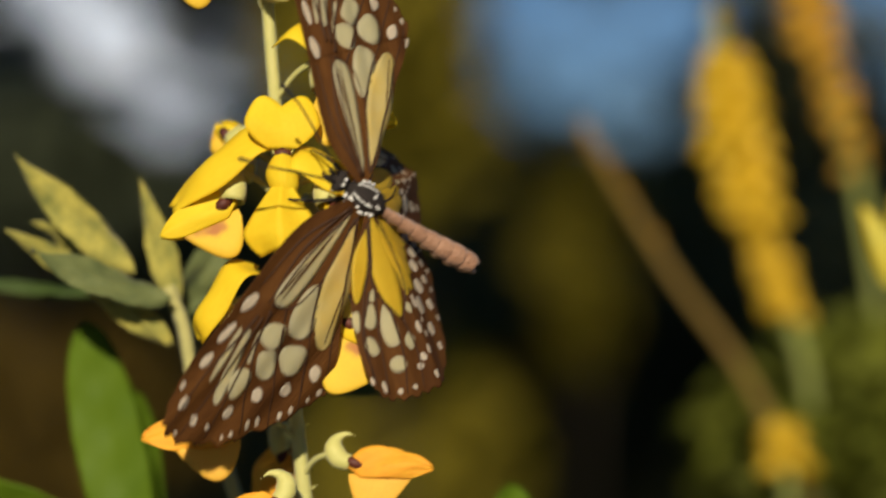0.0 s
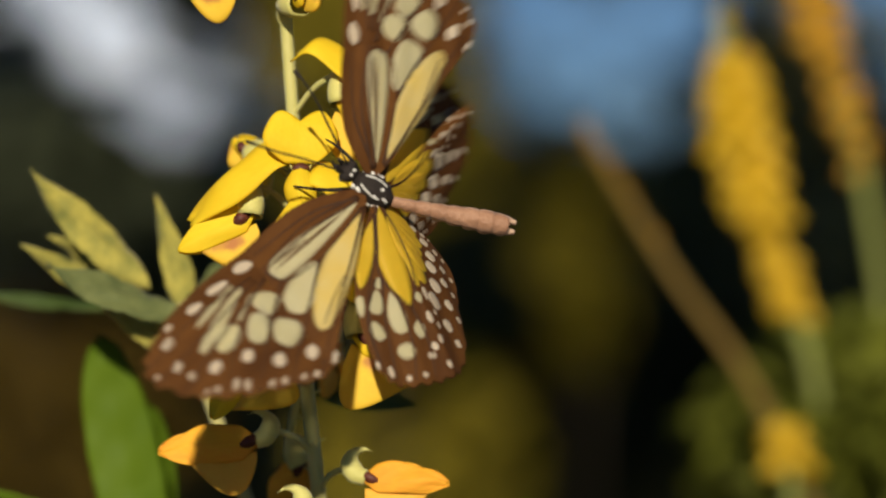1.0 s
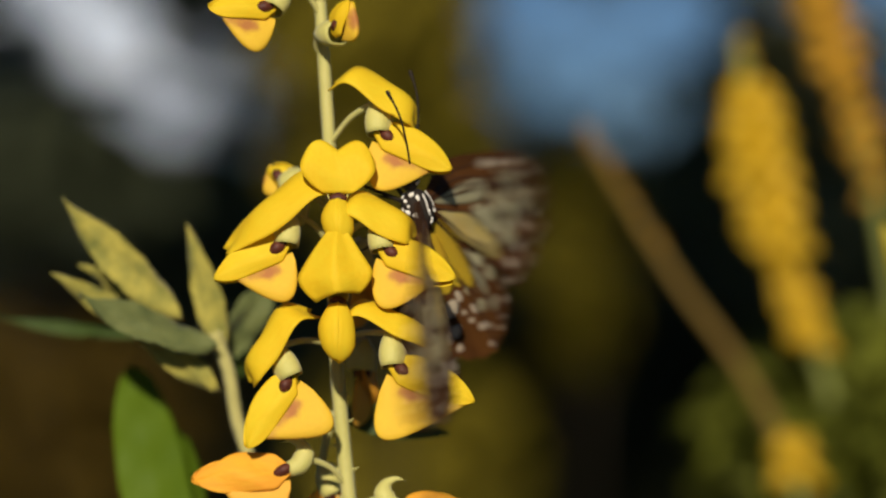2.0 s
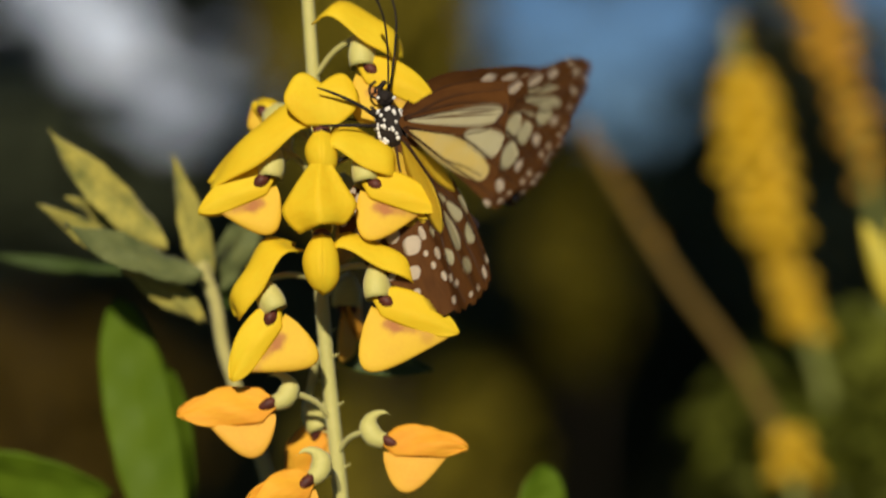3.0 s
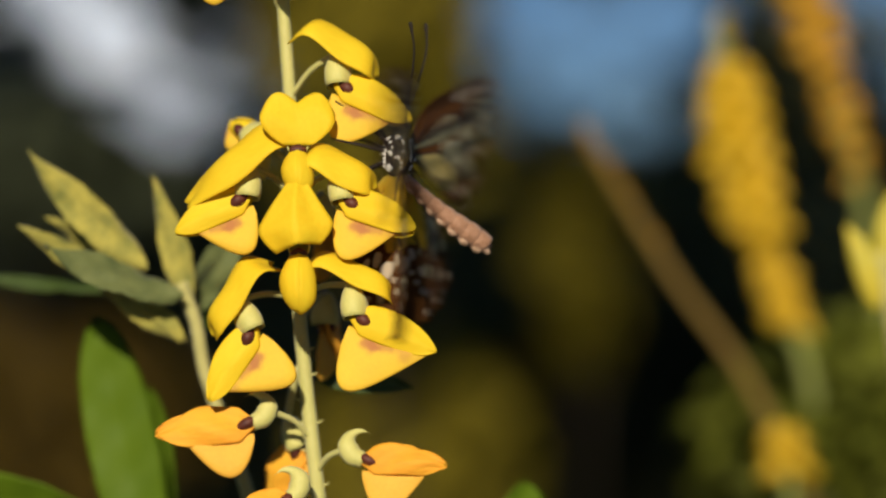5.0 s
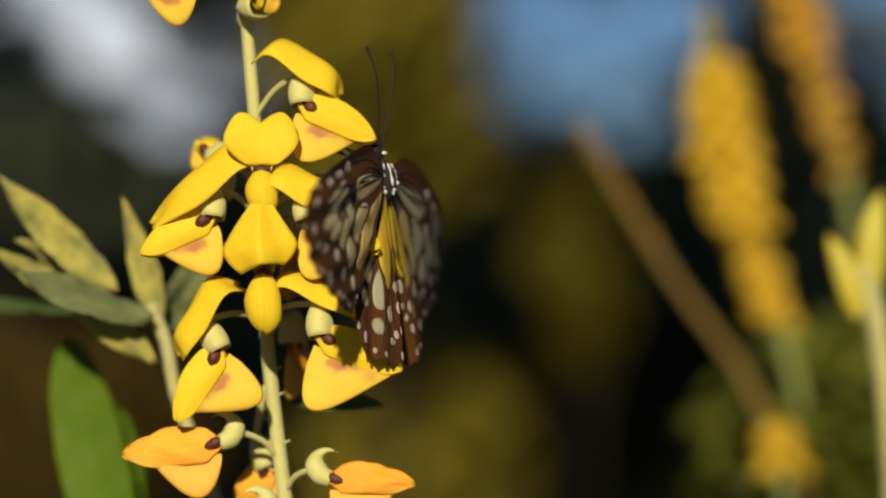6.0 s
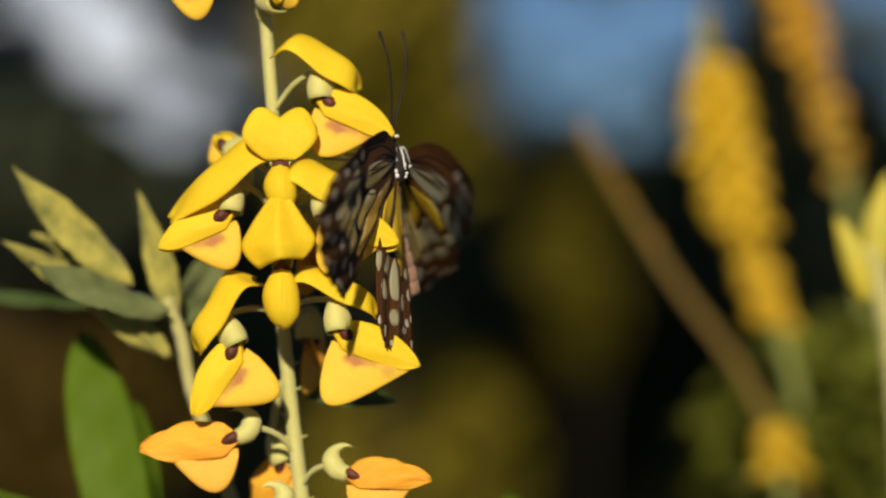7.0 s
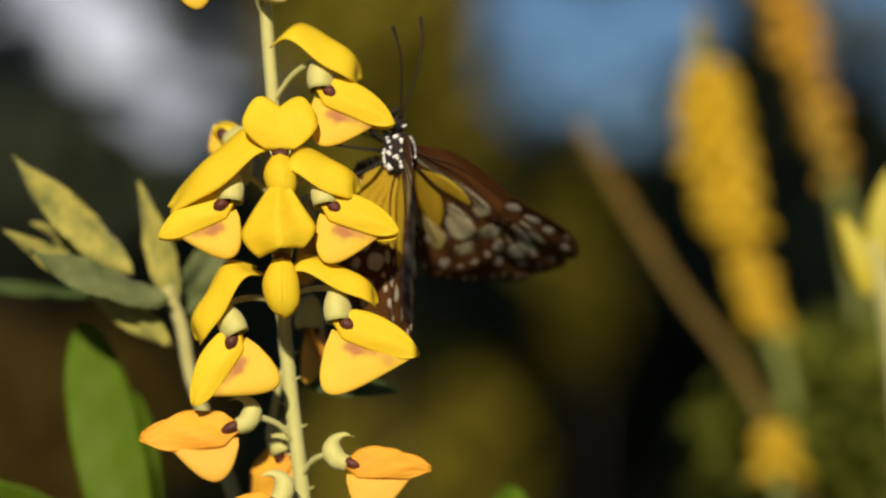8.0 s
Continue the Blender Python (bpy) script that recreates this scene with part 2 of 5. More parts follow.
def bell_half(length, width, side):
    """One of two wing petals closed into a hanging bell, with a ridge where they meet."""
    def fn(u, v):
        a = math.pi * v
        w = width * 0.5 * (0.22 + 0.78 * math.sin(math.pi * min(1, 0.05 + 0.80 * u)) ** 1.1) * max(0.02, 1 - max(0, (u - 0.70) / 0.30) ** 2.4) ** 0.5
        ridge = 1 + 0.14 * math.exp(-(a / 0.25) ** 2)
        y = side * (w * math.sin(a) * (1 + 0.06 * math.sin(7 * u + side)) - 0.8)
        return Vector((length * u + 2.0 * side * math.sin(a), y, w * 0.85 * ridge * math.cos(a))) * G
    return surface(fn, 18, 12, thick=2.0 * G)


CUP_TILT = Matrix.Rotation(radians(62), 4, 'Y')


def calyx_cup():
    def fn(u, v):
        a = 2 * math.pi * v
        r = 28 * math.sin(math.pi * (0.12 + 0.5 * u)) * (1 - 0.15 * max(0, math.sin(5 * a * 0.5)) * u)
        return CUP_TILT @ (Vector((-54 + 60 * u, r * math.sin(a), r * math.cos(a) * 0.95 + 5)) * G)
    return surface(fn, 8, 15, thick=2.5 * G, closed=True)


def back_calyx():
    """A short cup behind a banner that faces forward."""
    def fn(u, v):
        a = 2 * math.pi * v
        r = 20 * math.sin(math.pi * (0.12 + 0.5 * u))
        return Vector((-46 + 40 * u, r * math.sin(a), r * math.cos(a) + 4)) * G
    return surface(fn, 8, 15, thick=2.5 * G, closed=True)


def hooked_calyx():
    """A withered calyx that bends up and curls over at its tip."""
    path = [Vector(q) * G for q in ((4, 0, 0), (-16, 0, 8), (-25, 0, 26), (-19, 0, 44), (-2, 0, 52), (14, 0, 48))]
    return tube(path, lambda t: (14 + 5 * math.sin(math.pi * min(1, t * 1.6)) - 15 * max(0, t - 0.4) / 0.6) * G, 20, 12, 0.12)


def flower(parent, base, place, way, roll=0.0, wing=(140, 58), keel=(112, 92), banner=None, old=False, stalk=None,
           hook=0.0, lean=0.0, nod=0.0, tilt=0.0, belly=13.0, label=""):
    """One pea flower on the spike: place is the throat, way the direction of its wing petals."""
    m = Matrix.Translation(-base) @ aim(place, way, roll)
    cup = part("flower", back_calyx() if nod else hooked_calyx() if hook else calyx_cup(), CALYX, parent, label or ("withering orange pea flower" if old else "open yellow pea flower"))
    cup.matrix_local = m
    petal = ORANGE if old else YELLOW
    dip = pose(0, 0, 0, 0, nod, 0)
    for side in (-1, 1):
        bm = bell_half(*wing, side) if nod else wing_petal(wing[0], wing[1], side, random.uniform(0, 10), 1.0 if old else 0.15, belly)
        w = part("wing_petal", bm, petal, cup)
        w.matrix_local = dip @ pose(0, 0, 0, side * random.uniform(-5, 3))
    shift = dip @ Matrix.Translation(Vector((6, 0, -15)) * G)
    if not nod:
        k = part("keel", keel_pouch(*keel), OLD_KEEL if old else PALE_YELLOW, cup)
        k.matrix_local = shift
    bm = surface(lambda u, v: Vector((-8 + 44 * u, 19 * math.sin(2 * math.pi * v) * math.sin(math.pi * (0.1 + 0.8 * u)),
                                      10 + 15 * math.cos(2 * math.pi * v) * math.sin(math.pi * (0.1 + 0.8 * u)))) * G, 6, 10, closed=True)
    mark = part("nectar_mark", bm, MAROON, cup)
    if not old and not nod:
        mark.matrix_local = Matrix.Translation(Vector((8, 0, -8)) * G) @ pose(0, 0, 0, 0, 16, 0) @ Matrix.Diagonal((0.95, 1.12, 0.9, 1))
    if old:
        mark.matrix_local = Matrix.Translation(Vector((-5, 0, -2)) * G) @ pose(0, 0, 0, 0, 24, 0) @ Matrix.Diagonal((1.1, 0.98, 0.8, 1))
    if nod:
        mark.matrix_local = pose(0, 0, 0, 0, nod, 0) @ Matrix.Diagonal((0.45, 0.85, 0.6, 1))
    if banner:
        kind, *size = banner
        b = part("banner", {"roof": roof_petal, "hood": hood_petal, "fan": banner_petal}[kind](*size), petal, cup)
        back = (34 if way[0] > 0 else -34) if kind == "roof" else 0
        b.matrix_local = Matrix.Translation(Vector((-4, back, 15 if back else 4)) * G) @ pose(0, 0, 0, tilt, lean, 0)
    if stalk is not None:
        inv = m.inverted()
        a, b2 = inv @ (stalk - base), Vector((-24, 0, 20) if hook else (-44, 0, 4) if nod else (-20, 0, 50)) * G
        mid = (a + b2) / 2 + Vector((-8, 0, 8)) * G
        part("pedicel", tube([a, mid, b2], lambda t: (4.6 + 1.5 * t) * G, 8, 8), STEM, cup)
    return cup


def build_spike():
    base = spot(540, 315)
    sp = thing("flower_spike", base, "tall spike of yellow pea flowers on a pale green stem", "flower")

    def line(gy):
        """The stem's place at a height."""
        pts = [(-400, 500), (-71, 532), (160, 548), (530, 562), (640, 571), (882, 596), (1400, 640)]
        for (a, xa), (b, xb) in zip(pts, pts[1:]):
            if gy <= b:
                return spot(xa + (xb - xa) * (gy - a) / (b - a), gy, 0.006)
        return spot(640, gy, 0.006)

    path = [line(y) for y in (-200, -71, 60, 160, 300, 450, 560, 640, 760, 882, 1100, 1400)]
    foot = Vector((path[-1].x + 0.02, path[-1].y + 0.03, -0.04))
    path += [path[-1].lerp(foot, 0.5), foot]
    part("stem", tube([p - base for p in path], lambda t: (11 + 4 * t + (30 * (t - 0.78) if t > 0.78 else 0)) * G, 90, 12, rough=0.10), STEM, sp)
    for y, s in ((610, 1), (655, 1), (700, -1), (740, 1), (790, -1), (850, 1)):
        p = line(y) - base
        part("stipule", tube([p, p + Vector((s * 16, -4, 2)) * G, p + Vector((s * 23, -5, 6)) * G], lambda t: (3.2 - 2.6 * t) * G, 6, 6), STEM, sp)
    f = flower
    f(sp, base, spot(630, 138, -0.001), (0.92, -0.06, -0.38), -14, (150, 62), (112, 84), ("roof", 1.0, 96), stalk=line(165), tilt=40)
    f(sp, base, spot(563, 252, -0.007), (0.08, -0.97, -0.15), 0, (88, 60), (66, 50), ("fan", 132, 104, 0.12, -0.10, 0.26), stalk=line(270), lean=-14, nod=62, belly=30)
    f(sp, base, spot(488, 296, 0.006), (-0.95, 0.05, -0.16), 16, (104, 60), (84, 44), stalk=line(300))
    f(sp, base, spot(478, 335, -0.003), (-0.92, -0.06, -0.38), 14, (146, 62), (104, 84), ("roof", 1.06, 112, 40), stalk=line(350), lean=4, tilt=-44)
    f(sp, base, spot(564, 434, -0.008), (0.03, -0.97, -0.2), 0, (112, 68), (74, 46), ("hood", 130, 132), stalk=line(445), lean=-8, nod=66, belly=31)
    f(sp, base, spot(637, 343, -0.007), (0.93, -0.06, -0.32), -14, (142, 62), (104, 86), ("roof", 0.86, 96), stalk=line(355), lean=-2, tilt=46)
    f(sp, base, spot(485, 567, -0.003), (-0.58, -0.08, -0.80), 14, (152, 64), (116, 100, 12, 0.66), ("roof", 1.0, 88), stalk=line(520), lean=-8, tilt=-42)
    f(sp, base, spot(657, 548, -0.007), (0.92, -0.06, -0.36), -14, (160, 64), (136, 112, 12, 0.58), ("roof", 1.02, 72), stalk=line(520), lean=-8, tilt=40)
    f(sp, base, spot(483, 738, 0.0), (-0.98, -0.06, -0.06), 14, (172, 74), (118, 82), old=True, hook=34, stalk=line(770))
    f(sp, base, spot(672, 805, 0.0), (0.98, -0.06, 0.0), -14, (148, 58), (108, 78), old=True, hook=34, stalk=line(830))
    f(sp, base, spot(563, 778, 0.012), (-0.55, 0.25, -0.80), 0, (120, 70), (96, 60), old=True, stalk=line(760))
    f(sp, base, spot(548, 872, -0.004), (-0.80, -0.30, -0.25), 14, (126, 66), (100, 76), old=True, hook=30, stalk=line(900))
    f(sp, base, spot(600, 385, 0.014), (0.35, 0.80, -0.5), 0, (120, 62), (100, 86), old=True, stalk=line(400))
    f(sp, base, spot(606, 560, 0.014), (0.25, 0.80, -0.6), 0, (120, 62), (100, 86), old=True, stalk=line(560))
    f(sp, base, spot(560, -30, 0.0), (0.30, -0.35, 0.85), 0, (70, 46), (54, 34), stalk=line(10), label="closed yellow flower bud")
    f(sp, base, spot(452, -78, 0.0), (-0.85, -0.25, 0.05), 14, (120, 56), (90, 70), ("roof", 0.9, 84), stalk=line(-60), tilt=-36)
    # small pale bud in the gap of the upper flowers
    f(sp, base, spot(478, 238, 0.010), (-0.5, 0.3, 0.8), wing=(52, 40), keel=(40, 34), stalk=line(280), label="pale green flower bud")
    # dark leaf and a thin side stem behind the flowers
    lf = part("leaf", leaf_blade(215, 66, 0.3, 0.15), DARK_LEAF, sp, "dark green leaf with shade in its colour")
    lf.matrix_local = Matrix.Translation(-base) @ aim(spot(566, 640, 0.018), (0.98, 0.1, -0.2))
    side = [spot(560, 640, 0.012), spot(545, 700, 0.014), spot(538, 770, 0.014), spot(572, 850, 0.010)]
    part("side_stem", tube([p - base for p in side], 7 * G, 20, 9), STEM, sp)
    return sp


# ---- leafy shoots ----
def leaf_part(parent, base, a, b, width, mat, roll=0.0, fold=0.25, curl=0.15, d=(0.0, 0.0), wave=0.05, blunt=False):
    p, q = spot(*a, d[0]), spot(*b, d[1])
    ob = part("leaf", leaf_blade((q - p).length / G, width, fold, curl, wave, blunt=blunt), mat, parent)
    ob.matrix_local = Matrix.Translation(-base) @ aim(p, q - p, roll)
    return ob


def build_shoot():
    base = spot(385, 600, 0.026)
    sh = thing("leafy_shoot", base, "pale grey-green shoot with downy pointed leaves", "plant")
    d = 0.026
    path = [spot(350, 490, d), spot(376, 560, d), spot(390, 640, d), spot(416, 720, d), spot(446, 800, d), spot(472, 882, d), spot(510, 1050, d)]
    foot = Vector((path[-1].x + 0.03, path[-1].y + 0.02, -0.04))
    path += [path[-1].lerp(foot, 0.5), foot]
    part("stem", tube([p - base for p in path], lambda t: (12 + 3 * t) * G, 60, 10, rough=0.15), GREY_STEM, sh)
    part("twig", tube([q - base for q in (spot(352, 592, d), spot(290, 540, d), spot(200, 470, d))], lambda t: (9 - 4 * t) * G, 16, 8), YOUNG_LEAF, sh)
    L = lambda a, b, w, m, roll=0.0, fold=0.25, dd=(d, d), curl=0.15: leaf_part(sh, base, a, b, w, m, roll, fold, curl, dd, 0.13)
    L((290, 470), (80, 258), 84, YOUNG_LEAF, 20, 0.35)
    L((232, 490), (62, 386), 52, YOUNG_LEAF, -8, 0.3, (d + 0.003, d))
    L((230, 440), (112, 372), 44, YOUNG_LEAF, -20, 0.3, (d + 0.006, d + 0.006))
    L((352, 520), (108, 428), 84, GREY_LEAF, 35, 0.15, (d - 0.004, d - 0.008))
    # rear leaf in the green that has shade mixed in
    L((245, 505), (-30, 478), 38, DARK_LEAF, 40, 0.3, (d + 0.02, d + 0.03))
    L((362, 592), (178, 470), 62, YOUNG_LEAF, -12, 0.3, (d, d))
    L((366, 540), (303, 300), 62, YOUNG_LEAF, 15, 0.35, (d + 0.002, d + 0.004))
    L((360, 540), (455, 395), 90, GREY_LEAF, 10, 0.3, (d + 0.008, d + 0.012))
    # inner leaf, shade again carried by its darker green
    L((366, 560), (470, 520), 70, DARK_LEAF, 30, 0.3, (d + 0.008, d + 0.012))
    return sh


def build_low_leaves():
    base = spot(270, 960, 0.045)
    lo = thing("broad_leaf_sprig", base, "broad fresh green leaf standing upright on a low sprig", "plant")
    d = 0.045
    leaf_part(lo, base, (292, 990), (202, 552), 140, GREEN_LEAF, 12, 0.12, 0.1, (d, d), 0.03, True)
    leaf_part(lo, base, (308, 1000), (286, 672), 104, GREEN_LEAF, -25, 0.2, 0.1, (d + 0.008, d + 0.006), 0.03, True)
    leaf_part(lo, base, (-160, 830), (190, 900), 130, GREEN_LEAF, 30, 0.15, 0.1, (d, d - 0.01), 0.03, True)
    leaf_part(lo, base, (940, 1010), (960, 846), 110, GREEN_LEAF, 30, 0.15, 0.1, (d, d), 0.03, True)
    stems = [(290, 1010), (300, 1150), (330, 1500)]
    foot = spot(330, 1500, d)
    part("stem", tube([spot(*p, d) - base for p in stems] + [Vector((foot.x, foot.y, 0.5)) - base, Vector((foot.x + 0.02, foot.y, -0.04)) - base], 16 * G, 40, 9), STEM, lo)
    part("leaf_stalk", tube([spot(-160, 830, d) - base, spot(0, 1050, d) - base, spot(300, 1200, d) - base], 9 * G, 16, 8), STEM, lo)
    part("leaf_stalk", tube([spot(940, 1010, d) - base, spot(800, 1150, d) - base, spot(330, 1500, d) - base], 9 * G, 16, 8), STEM, lo)
    return lo


# ---- flower spikes and plants out of focus ----
GOLD = material("golden flower bud", (0.58, 0.38, 0.012), (0.44, 0.22, 0.009), 0.55, 120, 900, 0.2, thin=0.2, per_piece=0.25)
RUST = material("rust-orange withered bud", (0.46, 0.25, 0.012), (0.34, 0.15, 0.012), 0.65, 120, 900, 0.2, thin=0.1, per_piece=0.3)
BROWN_STALK = material("brown dry stalk", (0.175, 0.108, 0.016), (0.115, 0.072, 0.012), 0.75, 60, 600, 0.4)
DARK_BARK = material("dark bark", (0.030, 0.022, 0.012), (0.018, 0.014, 0.009), 0.85, 8, 90, 0.5)
GREEN_STALK = material("green stalk", (0.20, 0.22, 0.05), (0.14, 0.17, 0.03), 0.65, 60, 600, 0.4)
LIME_BUD = material("yellow-green bud", (0.58, 0.46, 0.04), (0.42, 0.40, 0.05), 0.55, 160, 900, 0.2, thin=0.2)


def bud_mesh(length=60, fat=22):
    def fn(u, v):
        a = 2 * math.pi * v
        r = fat * math.sin(math.pi * min(1, 0.04 + 0.96 * u) ** 0.8) ** 0.8
        return Vector((length * u, r * math.sin(a) * 0.7, r * math.cos(a) + 10 * math.sin(math.pi * u))) * G
    return surface(fn, 8, 8, closed=True)


def bud_spike(label, axis, d, count, reach, mat, stalk, size=1.0, first=0.0, last=1.0, thick=9.0, thin_top=0.0):
    """A spike of many small buds round a stalk, rooted in the ground. axis: grid places from tip to foot; few buds above thin_top."""
    pts = [spot(x, y, d) for x, y in axis]
    base = pts[len(pts) // 2].copy()
    t = thing("bud_spike", base, label, "flower", "flower spikes behind")
    low = pts[-1]
    full = pts + [low.lerp(Vector((low.x, low.y, -0.04)), 0.5), Vector((low.x, low.y, -0.04))]
    part("stalk", tube([p - base for p in full], lambda s: (thick + 6 * s) * G * (D0 + d) / D0, 40, 9), stalk, t)
    line = smooth_line(pts, 200)
    mesh = None
    for k in range(count):
        s = first + (last - first) * (k + random.random() * 0.6) / count
        if s < thin_top and k % 6:
            continue
        p = line[int(s * 200)]
        a = k * 2.4 + random.uniform(-0.3, 0.3)
        way = Vector((math.cos(a), math.sin(a), 0.45 - 0.9 * s + random.uniform(-0.2, 0.2)))
        if mesh is None:
            ob = part("bud", bud_mesh(), mat, t)
            mesh = ob.data
        else:
            ob = new("bud", mesh)
            ob.parent = t
        grow = size * reach(s) * (D0 + d) / D0 * random.uniform(0.85, 1.15)
        ob.matrix_local = Matrix.Translation(p - base) @ aim((0, 0, 0), way) @ Matrix.Scale(grow, 4)
    return t


def leaf_cloud(n, centre, half, size, gap=None):
    """Many small folded leaves scattered in an ellipsoid; gap(p) leaves holes."""
    v, f = [], []
    k = 0
    while k < n:
        q = Vector((random.gauss(0, 0.5), random.gauss(0, 0.5), random.gauss(0, 0.5)))
        if q.length > 1.1:
            continue
        k += 1
        p = Vector((centre.x + q.x * half[0], centre.y + q.y * half[1], centre.z + q.z * half[2]))
        if gap and random.random() < gap(p):
            continue
        a = Vector((random.gauss(0, 1), random.gauss(0, 1), random.gauss(0, 0.6))).normalized()
        b = a.cross(Vector((random.gauss(0, 1), random.gauss(0, 1), random.gauss(0, 1)))).normalized()
        c = a.cross(b)
        s = size * random.uniform(0.6, 1.35)
        i = len(v)
        v += [p - a * s, p + b * s * 0.36 + c * s * 0.12, p + a * s, p - b * s * 0.36 + c * s * 0.12]
        f += [(i, i + 1, i + 2), (i, i + 2, i + 3)]
    return v, f


def bush(name, label, gx, gy, gw, gh, d, n, size, mat, deep=0.5, gap=None, category="bush"):
    centre = spot(gx, gy, d)
    k = G * (D0 + d) / D0
    foot = Vector((centre.x, centre.y, 0.0))
    t = thing(name, foot, label, category, "bushes behind")
    v, f = leaf_cloud(n, centre - foot, (gw * k * 0.5, deep, gh * k * 0.5), size, (lambda p: gap(p + foot)) if gap else None)
    me = bpy.data.meshes.new("crown")
    me.from_pydata([tuple(p) for p in v], [], f)
    me.materials.append(mat)
    ob = new("crown", me)
    ob.parent = t
    top = centre - foot
    r = 0.004 + 0.004 * gh * k
    part("trunk", tube([Vector((0, 0, -0.04)), Vector((0.02, 0.01, top.z * 0.5)), top], lambda s: r * (1 - 0.7 * s), 14, 8, 0.2), DARK_BARK, t)
    for _ in range(5):
        e = top + Vector((random.uniform(-0.4, 0.4) * gw * k, random.uniform(-0.5, 0.5) * deep, random.uniform(-0.1, 0.4) * gh * k))
        s = Vector((0.01, 0, top.z * random.uniform(0.45, 0.8)))
        part("limb", tube([s, s.lerp(e, 0.5) + Vector((0, 0, 0.02)), e], lambda q: r * 0.5 * (1 - 0.7 * q), 8, 6, 0.2), DARK_BARK, t)
    return t


# base colour raised to put haze over the far shaded trees
DIM_FOLIAGE = material("dark shaded foliage", (0.105, 0.105, 0.045), (0.062, 0.066, 0.032), 0.8, 3, 40, 0.2, per_piece=0.5, shine=0.08)
OLIVE_FOLIAGE = material("olive sunlit foliage", (0.17, 0.135, 0.012), (0.09, 0.075, 0.008), 0.7, 3, 40, 0.2, thin=0.2, per_piece=0.5, shine=0.08)
BROWN_FOLIAGE = material("brown-olive foliage", (0.085, 0.055, 0.009), (0.045, 0.03, 0.006), 0.7, 3, 40, 0.2, thin=0.2, per_piece=0.5, shine=0.08)
GREEN_FOLIAGE = material("green foliage", (0.120, 0.125, 0.014), (0.06, 0.085, 0.009), 0.65, 3, 40, 0.2, thin=0.2, per_piece=0.4, shine=0.1)
# leaf colour cut well down, so that it carries the hedge's shade itself
SHADE_FOLIAGE = material("foliage darkened for shade", (0.028, 0.030, 0.012), (0.018, 0.020, 0.008), 0.8, 3, 40, 0.2, per_piece=0.4, shine=0.06)
PALE_FOLIAGE = material("dull grey-green foliage", (0.062, 0.072, 0.040), (0.036, 0.044, 0.024), 0.75, 3, 40, 0.2, thin=0.1, per_piece=0.4, shine=0.08)
# pale grey-green, with the haze of distance put into the leaf colour
HAZED_FOLIAGE = material("grey-green foliage", (0.15, 0.17, 0.13), (0.09, 0.11, 0.08), 0.75, 3, 40, 0.2, per_piece=0.4, shine=0.1)


def grid_of(p):
    k = G * p.y / D0
    return 784 + p.x / k, 441 - (p.z - EYE.z) / k


def sky_gap(p):
    """Openings between the trees, through which the sky shows."""
    x, y = grid_of(p)
    def inside(cx, cy, rx, ry, lean=0.0):
        u = (x - cx + lean * (y - cy)) / rx
        w = (y - cy) / ry
        return u * u + w * w < 1
    x += 30 * noise.noise(Vector((x, y, 0)) * 0.012)
    y += 30 * noise.noise(Vector((y, x, 5)) * 0.012)
    if inside(205, 80, 118, 215, -0.60):
        return 0.99
    if inside(40, 70, 100, 140):
        return 0.7
    if inside(960, 90, 150, 170) or inside(1130, 190, 100, 85) or inside(420, 205, 160, 40) or inside(1150, 40, 130, 120):
        return 0.95
    if inside(395, 170, 115, 125):
        return 0.92
    return 0.0


